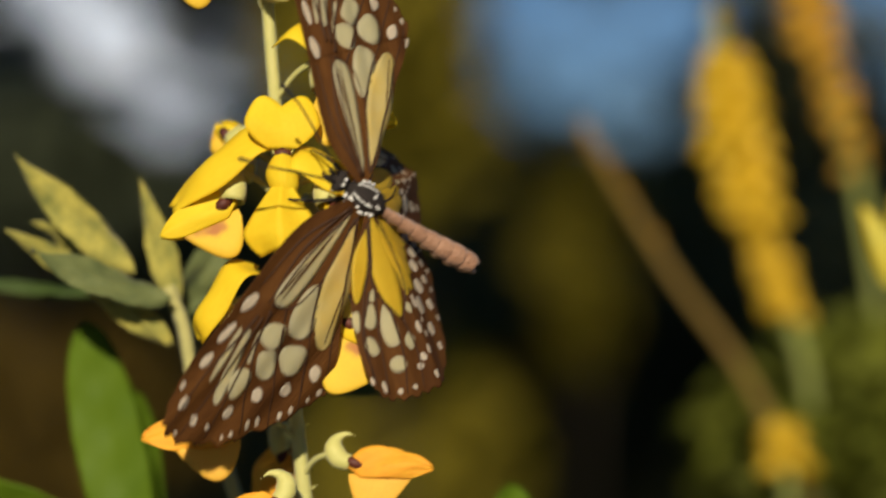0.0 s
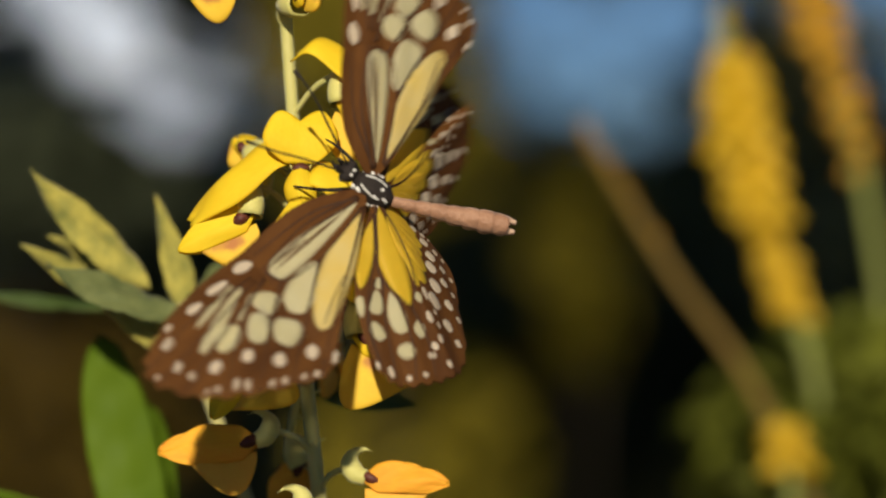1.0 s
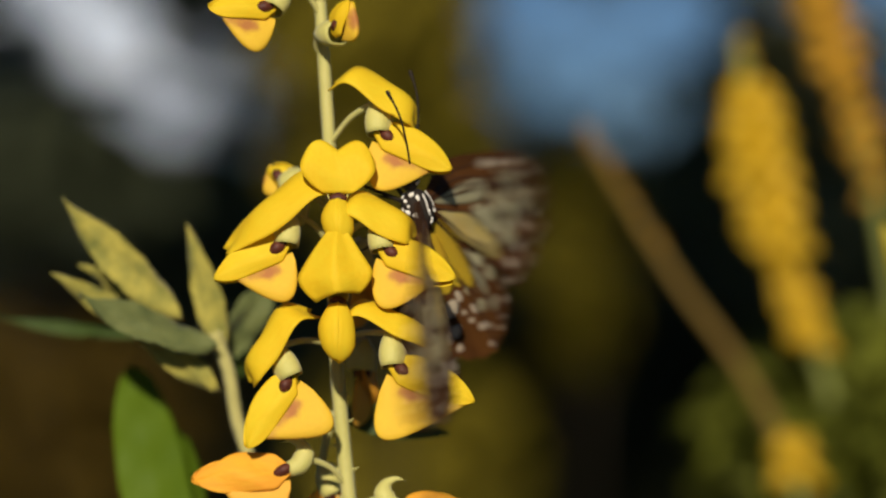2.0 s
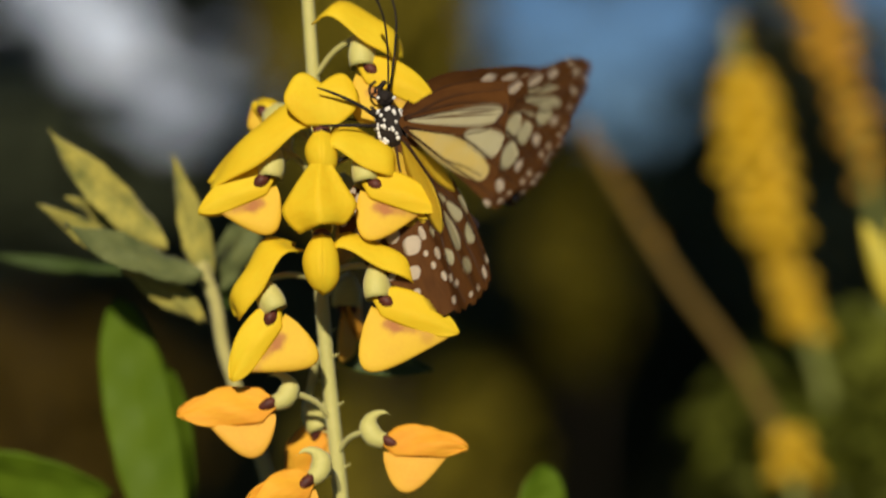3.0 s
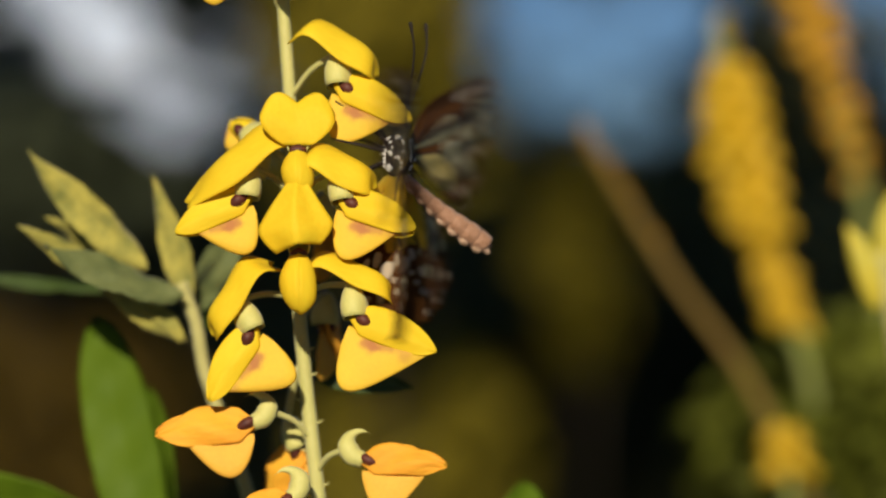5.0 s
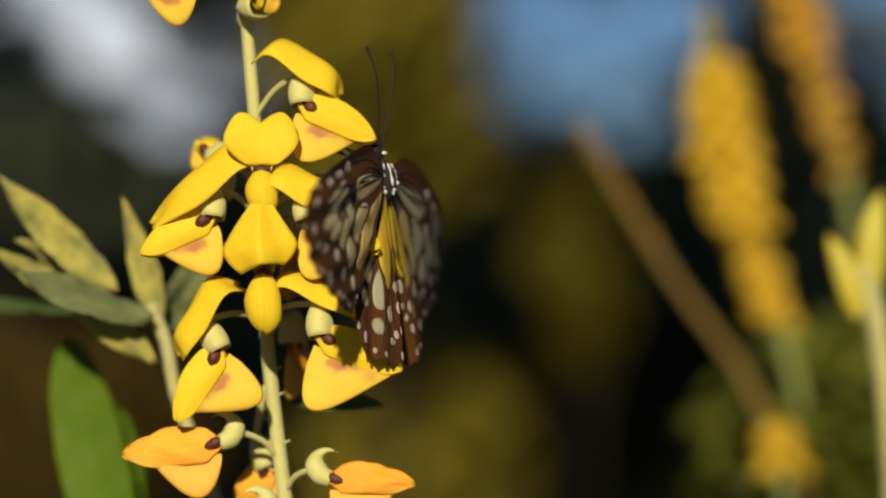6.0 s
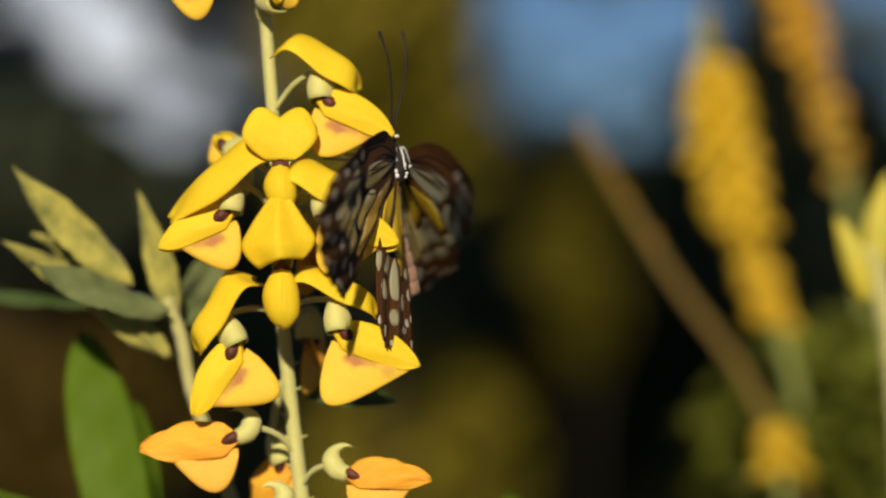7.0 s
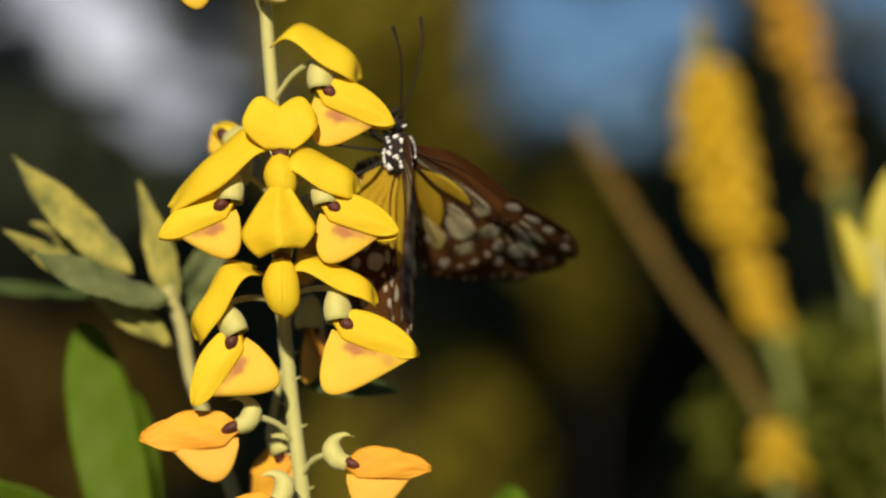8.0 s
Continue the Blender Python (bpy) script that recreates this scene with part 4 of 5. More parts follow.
def build_butterfly():
    """Head along +Y, back along +Z. Returns the butterfly and its moving parts."""
    bf = thing("butterfly", spot(650, 340), "brown and cream butterfly with yellow hindwing bases, feeding on the flowers", "butterfly")
    moving = {}
    body = part("thorax", ball((0, 0, 0), (27, 40, 29), 16), BLACK_FUR, bf, "black thorax with white dots")
    for k in range(84):
        # few dots on the back, many on the flanks and the breast
        a, y = random.uniform(0, 2 * math.pi), random.uniform(-32, 34)
        back = 0.18 * math.pi < a < 0.82 * math.pi
        if back and random.random() < 0.82:
            continue
        c = math.sqrt(1 - (y / 40.0) ** 2)
        s = random.uniform(2.2, 3.4) if back else random.uniform(2.4, 4.0)
        part("white_dot", ball((27 * c * math.cos(a), y, 29 * c * math.sin(a)), (s, s * 1.15, s), 6), WHITE_DOT, body)
    for sx in (-1, 1):
        part("white_line", tube([Vector(p) * G for p in ((sx * 9, 30, 19), (sx * 14, 14, 24), (sx * 15, -4, 25), (sx * 13, -10, 25))], 1.3 * G, 12, 6), WHITE_DOT, body)
    head = part("head", ball((0, 52, -3), (17, 15, 16), 12), BLACK_FUR, bf)
    for sx in (-1, 1):
        part("eye", ball((sx * 13, 55, -1), (8, 9, 10), 10), BLACK_FUR, head)
        part("palp", tube([Vector((sx * 6, 60, -10)) * G, Vector((sx * 7, 72, -8)) * G, Vector((sx * 6, 80, 2)) * G], 4 * G, 6, 7), BLACK_FUR, head)
        part("antenna", tube([Vector(p) * G for p in ((sx * 7, 64, 6), (sx * 34, 130, 22), (sx * 62, 196, 30), (sx * 74, 236, 24))],
                             lambda t: (1.9 + 2.4 * max(0, t - 0.8) * 5 * (1 - max(0, t - 0.97) * 20)) * G, 24, 7), BLACK_FUR, head)
        for k in range(4):
            part("white_dot", ball((sx * (5 + 4 * k), 50 + 5 * (k % 2), 12 - 8 * k), (3, 3, 3), 6), WHITE_DOT, head)
    curl = [Vector((0, 66 + (3 + 14 * (1 - t)) * math.cos(t * 8.5), -14 - (3 + 14 * (1 - t)) * math.sin(t * 8.5))) * G for t in [i / 14 for i in range(15)]]
    part("proboscis", tube(curl, 2.4 * G, 40, 6), BLACK_FUR, head)
    for sx in (-1, 1):
        for y, out, fwd in ((22, 46, 70), (6, 62, 20), (-10, 50, -34)):
            part("leg", tube([Vector(p) * G for p in ((sx * 10, y, -20), (sx * out * 0.7, y + fwd * 0.4, -46), (sx * out, y + fwd * 0.8, -84), (sx * out * 1.1, y + fwd, -108))],
                             lambda t: (4.2 - 2.6 * t) * G, 14, 7), BLACK_FUR, bf)
    # abdomen in rings, hinged behind the thorax: slender at its base, thickest near its blunt end
    def girth(u):
        g = 8.5 + 11.5 * max(0.0, min(1.0, u / 0.78)) ** 1.15 - 24 * max(0.0, u - 0.86)
        ring = (u * 8.0) % 1.0
        return g * (1 + 0.07 * math.sin(math.pi * ring) - 0.05 * math.exp(-(ring / 0.10) ** 2))
    def rings(u, v):
        a = 2 * math.pi * v
        r = girth(u) if u < 0.999 else 3
        return Vector((r * math.cos(a) * 0.95, -218 * u, r * math.sin(a) - 9 * math.sin(math.pi * u))) * G
    ab = part("abdomen", surface(rings, 96, 18, closed=True), PINK_BROWN, bf, "pinkish-brown ringed abdomen")
    for k in range(7):
        u = 0.19 + 0.125 * k
        r = girth(u)
        for sx in (-1, 1):
            part("pale_mark", ball((sx * r * 0.78, -218 * u, -r * 0.42 - 9 * math.sin(math.pi * u)), (r * 0.22, 10, r * 0.42), 8), BUFF_MARK, ab, "pale buff side mark")
    for sx, z in ((-1, -3), (1, -3)):
        part("tail_tuft", tube([Vector((sx * 7, -206, z)) * G, Vector((sx * 9, -218, z)) * G, Vector((sx * 8, -229, z - 2)) * G], lambda t: (7.5 - 3.0 * t) * G, 8, 8, 0.3), BUFF_MARK, ab, "pale tuft at the tip")
    moving["abdomen"] = ab
    for sx, nm in ((-1, "left"), (1, "right")):
        panes = FORE_CELLS + FORE_AMBER + FORE_SPOTS
        fw = part("forewing", wing_skin(FORE_EDGE, False, sx, panes, zone=lambda x, y: x < fold_at(y) + 2), WING_BROWN, bf, "brown forewing with cream cells")
        hw = part("hindwing", wing_skin(HIND_EDGE, True, sx, HIND_YELLOW + HIND_CELLS + HIND_TAIL_YELLOW + HIND_TAIL_DOTS), WING_BROWN, bf, "brown hindwing with a yellow base")
        outer = [(wing_skin(FORE_EDGE, False, sx, panes, zone=lambda x, y: x > fold_at(y) - 2), WING_BROWN)]
        for name, cells, mat, wing, hind in (("cream_cell", FORE_CELLS, PALE_CELL, fw, False), ("amber_cell", FORE_AMBER, AMBER_CELL, fw, False),
                                             ("cream_spot", FORE_SPOTS, WARM_CELL, fw, False), ("edge_dot", FORE_DOTS, WARM_CELL, fw, False),
                                             ("yellow_cell", HIND_YELLOW + HIND_TAIL_YELLOW, YELLOW_CELL, hw, True),
                                             ("cream_cell", HIND_CELLS, PALE_CELL, hw, True), ("edge_dot", HIND_DOTS + HIND_TAIL_DOTS, WARM_CELL, hw, True)):
            for cell in cells:
                x, y = (cell[0] + cell[2]) / 2, (cell[1] + cell[3]) / 2
                if not hind and x > fold_at(y):
                    outer.append((wing_cells([cell], hind, sx, 2.0), mat))
                else:
                    part(name, wing_cells([cell], hind, sx, 2.0), mat, wing)
        for line in FORE_VEINS:
            pts = smooth_line([(*q, 0) for q in line], 28)
            near, far = [p for p in pts if p.x < fold_at(p.y)], [p for p in pts if p.x >= fold_at(p.y)]
            if len(near) > 2:
                part("vein", wing_vein(near, False, sx, 2.3), WING_VEIN, fw)
            if len(far) > 2:
                outer.append((wing_vein(far, False, sx, 2.1), WING_VEIN))
        hinge = Vector((sx * FOLD.x, FOLD.y, FOLD.z)) * G
        for piece, mat in outer:
            bmesh.ops.translate(piece, verts=piece.verts, vec=-hinge)
        moving["tip_" + nm] = joined("outer_wing", outer, fw, "brown outer wing with cream spots")
        moving["tip_" + nm].location = hinge
        for line in HIND_VEINS:
            part("vein", wing_vein(smooth_line([(*q, 0) for q in line], 28), True, sx, 2.2), WING_VEIN, hw)
        for streak in ((50, -5, 214, 1, 2, 5, 3, 1), (136, 5, 210, 10, 1, 3, 2, 0), (126, -84, 233, -125, 1, 2, 2, 3)):
            part("cell_streak", wing_cells([streak], False, sx, 2.8), WING_BROWN, fw)
        moving["fore_" + nm], moving["hind_" + nm] = fw, hw
    return bf, moving


# ---- build ----
build_ground()
build_background()
build_cloud()
SPIKE = build_spike()
SHOOT = build_shoot()
LOW = build_low_leaves()
SPIKES = build_spikes()
NEAR = build_near_buds()
BFLY, WINGS = build_butterfly()


# rows of seconds and degrees
# butterfly: seconds, grid place, turn
BODY_ROWS = (
    (0, 646, 352, 84.9, -57.7, 30.6), (0.1, 621.6, 371.9, 87.4, -58.1, 30.4), (0.2, 637.5, 361.7, 84.5, -58.9, 29),
    (0.3, 674.6, 351.6, 82.5, -58.3, 30.9), (0.4, 709.5, 343.6, 90.7, -58.7, 29.8), (0.45, 697.3, 343.2, 90.8, -63.6, 26.5),
    (0.5, 685, 342.9, 91.8, -68.6, 22.5), (0.55, 724.4, 334.7, 86.3, -65.7, 27.1), (0.6, 763.8, 326.6, 81.8, -62.8, 30.7),
    (0.7, 750.5, 325.3, 84.2, -61.7, 29.4), (0.8, 727.5, 351.6, 85.4, -55.5, 30.2), (0.9, 718.4, 367.3, 83.6, -55.3, 30.9),
    (0.95, 692.7, 355, 85.1, -54.6, 28), (1, 660, 338, 86.5, -53.8, 25.2), (1.05, 650.2, 327, 87.1, -51.9, 22.9),
    (1.1, 633.4, 311.4, 87.7, -49.9, 20.7), (1.2, 699.3, 327.9, 83.5, -49.9, 28.4), (1.3, 715.9, 323.2, 87.5, -49.3, 27.3),
    (1.4, 698, 319.3, 85.6, -43, 45.7), (1.5, 704, 325, 90.1, -34, 55), (1.6, 699.5, 356.6, 88.7, -23.5, 74.7),
    (1.7, 714.8, 371, 77.9, -21.2, 76.3), (1.8, 724.8, 374.4, 78.9, -20.1, 75.7), (1.9, 734.9, 377.8, 79.9, -18.9, 75),
    (2, 739.3, 372.4, 80.8, -17.7, 74.4), (2.1, 737.9, 357.9, 81.8, -16.6, 73.8), (2.2, 736.6, 343.5, 82.7, -15.4, 73.2),
    (2.3, 736.1, 325.9, 83.6, -14.2, 72.6), (2.4, 736.4, 305.2, 84.4, -13, 72.1), (2.5, 736.8, 284.4, 85.3, -11.7, 71.5),
    (2.6, 737.8, 267.2, 86.2, -10.5, 71), (2.7, 739.5, 253.4, 87, -9.3, 70.6), (2.8, 741.1, 239.7, 87.8, -8.1, 70.1),
    (2.9, 710.2, 191, 83.5, -5.7, 80.3), (2.95, 702, 208.1, 82.3, -6.7, 80.7), (3, 693.8, 225.3, 81.1, -7.7, 81.1),
    (3.05, 733.3, 265.7, 87.8, -7.7, 76.4), (3.1, 772.7, 306.1, 94.5, -7.1, 71.7), (3.2, 736.4, 334.5, 94.7, -11.3, 73.4),
    (3.3, 671.5, 370.4, 95.9, -5.2, 83.6), (3.4, 669.2, 369.7, 99.8, -3.7, 80.8), (3.5, 684, 340, 85.3, -6.9, 76.5),
    (3.6, 685.8, 308.2, 97.8, -4.4, 81), (3.7, 721.4, 283.2, 99.9, -3.2, 80.5), (3.8, 721.7, 273.3, 101, -5.5, 79.7),
    (3.9, 730, 280.9, 93.6, -7, 77.3), (4, 722, 284, 95.2, -3.7, 80.6), (4.1, 683.1, 314.4, 84, -10.6, 71.5),
    (4.2, 684.7, 324.8, 88.7, -8.7, 74.6), (4.3, 693.4, 320.7, 90, -7.7, 80.3), (4.4, 680.2, 274.5, 77.2, -14.7, 83.1),
    (4.5, 740, 275, 83.7, -1.7, 77.8), (4.6, 755.4, 248.9, 81.3, -8, 74.7), (4.7, 714.8, 244.3, 96.6, -1.3, 80.5),
    (4.8, 711.7, 254.8, 95.6, -2.2, 80.3), (4.9, 708.5, 265.4, 94.5, -3.1, 80.2), (5, 705.4, 275.9, 93.5, -4, 80),
    (5.1, 703.4, 283.3, 92.4, -4.9, 79.9), (5.2, 701.3, 290.7, 91.3, -5.8, 79.8), (5.3, 699.3, 298.2, 90.3, -6.6, 79.8),
    (5.4, 697.3, 305.6, 89.2, -7.5, 79.7), (5.5, 696.5, 311.5, 88.2, -8.4, 79.7), (5.6, 695.7, 317.4, 87.1, -9.3, 79.6),
    (5.7, 694.9, 323.4, 86, -10.2, 79.6), (5.8, 694.1, 329.3, 85, -11.1, 79.6), (5.9, 684.3, 313.6, 84.8, -3.4, 74.7),
    (6, 674, 322, 83.6, -1.7, 75.3), (6.1, 671.4, 316.8, 81.2, -1, 74.4), (6.2, 673.4, 308.7, 82.8, -2.6, 73.5),
    (6.3, 682.8, 305, 81.9, -2.5, 72.6), (6.4, 695.6, 315.9, 84.8, -2.4, 76.4), (6.5, 698, 290, 86.6, -7.2, 77.8),
    (6.6, 712.2, 301.3, 81, -9.5, 78.1), (6.7, 689.6, 303.8, 86, -13.2, 79.3), (6.8, 666.8, 303.5, 85.2, -11.1, 79.1),
    (6.9, 689, 305.8, 85.9, -12.7, 73.9), (7, 696, 292, 84.6, -5.1, 75.1), (7.1, 713.4, 290, 84.8, -3, 73),
    (7.2, 704.7, 281.7, 86.1, -4.8, 73.1), (7.3, 701.8, 278.9, 86, -4.2, 72.5), (7.4, 699, 276.2, 85.9, -3.6, 71.9),
    (7.5, 694, 280, 85.2, -4.1, 72.1), (7.6, 692.3, 274.9, 86.7, -2.8, 72.6), (7.7, 712.7, 285, 87.6, -2.7, 73),
    (7.8, 728.1, 284.5, 87.5, -2.7, 74.4), (7.9, 722.9, 279.3, 89.3, -4.3, 73.5), (8, 706, 272, 92, -11.6, 71.1),
)
# butterfly: seconds and millimetres behind the flowers
DEPTH_ROWS = (
    (0, -15), (0.35, -16), (0.4, -22), (0.6, -22), (0.75, -17), (1.3, -15), (1.4, -11.8), (1.5, -8.6), (1.6, -5.4), (1.7, -2.2), (1.8, 1), (2, 1),
    (2.1, -12), (2.2, 1), (2.4, 1), (2.5, -12), (2.6, 1), (2.7, 1), (2.8, -12), (2.9, -5),
    (3.05, -5), (3.1, -12), (3.2, -12), (3.3, 1), (3.4, 1), (3.5, -12), (3.6, 1), (4, 1),
    (4.1, -12), (4.2, -12), (4.3, 1), (4.5, 1), (4.6, -12), (4.7, 1), (4.8, 1), (4.9, -12),
    (5, 1), (5.2, 1), (5.3, -12), (5.4, 1), (5.6, 1), (5.7, -12), (5.8, -9.7), (5.9, 1),
    (6.1, 1), (6.2, -0.6), (6.3, -2.3), (6.4, -12), (6.5, 1), (6.6, -12), (6.8, -12), (6.9, -1.8),
    (7, 1), (8, 1),
)
ABDOMEN_ROWS = (
    (0, 6.1, 0, 5.2), (0.1, 4.4, -0, 5.2), (0.2, 10.5, 0, -5.1), (0.3, 12.6, -0, -4.8),
    (0.4, 20.3, -0, -15.2), (0.45, 7.1, -0, -3), (0.5, -6.5, 0, 8.5), (0.55, 3.7, -0, 8.7),
    (0.6, 14, -0, 8.8), (0.7, 19.3, 0, 3.2), (0.8, 24.4, -0, -2.8), (0.9, 29.5, -0, 0.6),
    (0.95, 8, -0, 12.8), (1, -13.8, -0, 23.7), (1.05, -10.5, 0, 14.1), (1.1, -7, -0, 4.7),
    (1.2, 33.3, 0, -13.3), (1.3, 23.2, -0, -13), (1.4, -8, -0, 2.4), (1.5, 4.4, -0, 3.6),
    (1.6, 4.4, -0, 3.6), (1.7, 4.4, -0, 3.6), (1.8, 4.9, -0, 4.7), (1.9, 5.4, -0, 5.9),
    (2, 5.8, -0, 7.1), (2.1, 6.3, -0, 8.3), (2.2, 6.8, -0, 9.5), (2.3, 7.2, 0, 10.7),
    (2.4, 7.7, -0, 11.9), (2.5, 8.1, -0, 13.1), (2.6, 8.6, 0, 14.3), (2.7, 9, -0, 15.5),
    (2.8, 9.5, -0, 16.7), (2.833, -13.7, -2.1, 21.7), (2.867, -37, -2.1, 27), (2.9, -60.1, 0, 31.9),
    (2.95, -43.8, -0, 23.6), (3, -27.1, -0, 19), (3.05, -10.4, -0, 15.7), (3.1, 6.4, -0, 12.6),
    (3.2, -33.7, -0, 30.2), (3.3, -19.3, -0, 31), (3.4, -17.9, -0, 31.7), (3.5, -16.5, -0, 32.4),
    (3.6, -13.4, 0, 28.4), (3.7, -10.2, -0, 24.6), (3.8, -7, -0, 20.8), (3.9, -3.7, -0, 17.1),
    (4, -11.4, -0, 21.8), (4.1, -18.9, 0, 26.7), (4.2, -12.6, -0, 25.9), (4.3, -2.4, -0, 23.2),
    (4.4, -0.9, -0, 20.7), (4.5, 0.7, -0, 18.2), (4.6, 2.3, 0, 15.7), (4.633, -17.3, -3, 23.9),
    (4.667, -37.2, -3, 32.7), (4.7, -56.8, 0, 40.9), (4.8, -52.9, 0, 38.1), (4.9, -48.8, 0, 35.6),
    (5, -44.4, 0, 33.4), (5.1, -39.7, -0, 31.4), (5.2, -35, -0, 29.7), (5.3, -30.2, 0, 28.1),
    (5.4, -25.4, -0, 26.7), (5.5, -20.7, -0, 25.4), (5.6, -16.2, 0, 24.2), (5.7, -11.8, 0, 23.2),
    (5.8, -7.8, 0, 22.2), (5.9, -0.2, -0, 23.2), (6, 5.8, -0, 30.9), (6.1, 10.9, -0, 31.9),
    (6.2, 7.8, -0, 23.9), (6.3, 9.2, -0, 21.7), (6.4, -15.1, -0, 29.1), (6.5, -20.9, 0, 27.4),
    (6.6, -15.5, -0, 23.4), (6.7, -4.5, -0, 16), (6.8, -5.7, -0, 15.4), (6.9, 1.1, -0, 4.9),
    (7, 3.2, -0, 15.3), (7.1, 3.2, -0, 15.3), (7.2, 3.2, -0, 15.3), (7.3, 3.2, -0, 15.3),
    (7.4, 3.2, -0, 15.3), (7.5, 3.2, -0, 15.3), (7.6, 3.2, -0, 15.3), (7.7, 3.2, -0, 15.3),
    (7.8, 3.2, -0, 15.3), (7.9, 3.2, -0, 15.3), (8, 3.2, -0, 15.3),
)
FORE_LEFT_ROWS = (
    (0, 13.6, -17.1, -3.5), (0.1, 20.4, -10.7, -1), (0.2, 14.1, -24.7, -3.4), (0.3, 11.9, -22.3, -2.7), (0.4, -0.4, 14.7, -2.7),
    (0.45, -7.2, 13.8, 10.5), (0.5, 11, 18.4, 17.1), (0.55, -22.9, -27, 16.4), (0.6, -10.7, -0.1, 6.1), (0.7, -4.3, 5, 10.6),
    (0.8, 18.6, 28, 21.4), (0.9, 21.7, 30.9, 22.5), (0.95, 0.1, 14, 1.9), (1, -33.9, 3.1, -12.9), (1.05, -8.7, -3.9, -14.1),
    (1.1, -11.7, 12.1, -12.9), (1.2, -2.2, 17.8, -21.1), (1.3, 2.9, 19.3, -4.7), (1.4, 4.3, 10.7, 2.8), (1.5, 8, 14.3, 9.7),
    (1.6, -0.8, 20.4, 19.6), (1.7, 23.7, 24.7, 41.6), (1.8, 12.7, 16.6, 34.8), (1.9, 39.8, 49.1, 48.2), (2, 1.9, 9, 25.6),
    (2.1, -16.2, -27.8, 24.3), (2.2, -0.1, 19, 18.5), (2.3, 13.8, 57.4, 25.6), (2.4, -6.7, 19.7, 10.2), (2.5, -14.1, -19.9, 6),
    (2.6, -13.7, 10, 1.7), (2.7, -15.9, 0, -2.2), (2.8, -14.2, -30.8, -7.2), (2.9, 3.5, -0.4, -13.3), (2.933, -0.5, 20.9, -13.2),
    (2.967, -5.4, 42.2, -14.9), (3, 46, 60.1, 6.7), (3.05, -8.2, 32.4, -9), (3.1, -7.1, -29.4, -10.7), (3.117, -7.7, -8.8, -10),
    (3.2, -4.6, -21.7, -5.9), (3.3, 0.3, 2.9, 4.7), (3.4, -2.1, 24.6, 11.7), (3.433, -8.7, 3.6, 5.6), (3.467, -13.3, -17.8, 1.7),
    (3.5, -37.8, -40.4, 2.6), (3.533, -14.8, -18.7, 0.6), (3.567, -12.1, 2, 2.7), (3.6, -8.3, 22.6, 6.2), (3.7, -2.5, 29, -2.1),
    (3.8, 4.8, 35.9, 16.4), (3.9, 4, 19.5, 11.7), (4, 30, 20, 25), (4.1, -8.5, -22.2, -4.2), (4.2, -4.6, -16.9, -4.4),
    (4.3, 2.1, 7.9, 15.1), (4.333, 8.8, 30.3, 16.4), (4.367, 19.1, 52.3, 22.5), (4.4, 47.9, 71.9, 47.4), (4.433, 13.3, 57.2, 11.4),
    (4.467, 2.1, 38.3, -1.5), (4.5, -2.6, 18.3, -8.3), (4.6, -5.2, -20, -9.1), (4.633, -4.7, -1.8, -12.3), (4.667, -5.3, 16.4, -15.5),
    (4.7, -7.1, 34.6, -19.4), (4.8, 4, 0, -14.9), (4.9, 11.8, -29, -16), (5, 1.5, 9.7, -13.2), (5.1, -13, 53.2, -20.4),
    (5.2, -0.6, 19.6, -11.8), (5.3, 8, -24.6, -11.2), (5.4, 2.3, 4.9, -9.3), (5.5, -6.8, 49.3, -12.7), (5.6, 0.2, 19.8, -7.8),
    (5.7, 4.4, -14.9, -6.6), (5.8, 3.7, -12.4, -5.5), (5.9, 2.3, -0.2, 9.3), (6, 3, 0, 8.4), (6.1, 2.2, -1.1, 9.3), (6.2, 1.2, -3.6, 9.1),
    (6.3, 1.6, -5.5, 9.4), (6.4, -10.8, -32.5, -2.5), (6.433, -6.8, -12.9, 1.4), (6.467, -1.5, 6.4, 6.7), (6.5, 12, 16, 15),
    (6.533, -4, 5.9, 5), (6.567, -11.2, -14.2, -1), (6.6, -17.2, -34.9, -5.1), (6.7, 4.4, -16.4, -6.8), (6.8, -0.6, -18.8, -4.5),
    (6.9, 0.7, -4, -5.8), (7, 11.2, -0.9, 6.6), (7.1, 8.3, 0.2, 7.2), (7.2, 12.3, 3.2, 7.3), (7.3, 8.6, 2.7, 7), (7.4, 5, 2.4, 6.8),
    (7.5, 5.8, 2.2, 5.2), (7.6, 7.8, 3.4, 8.4), (7.7, 13.7, -1, 8.3), (7.8, 15.7, -5.8, 10.4), (7.9, 14, 6, 13), (8, 6, 20, 15),
)
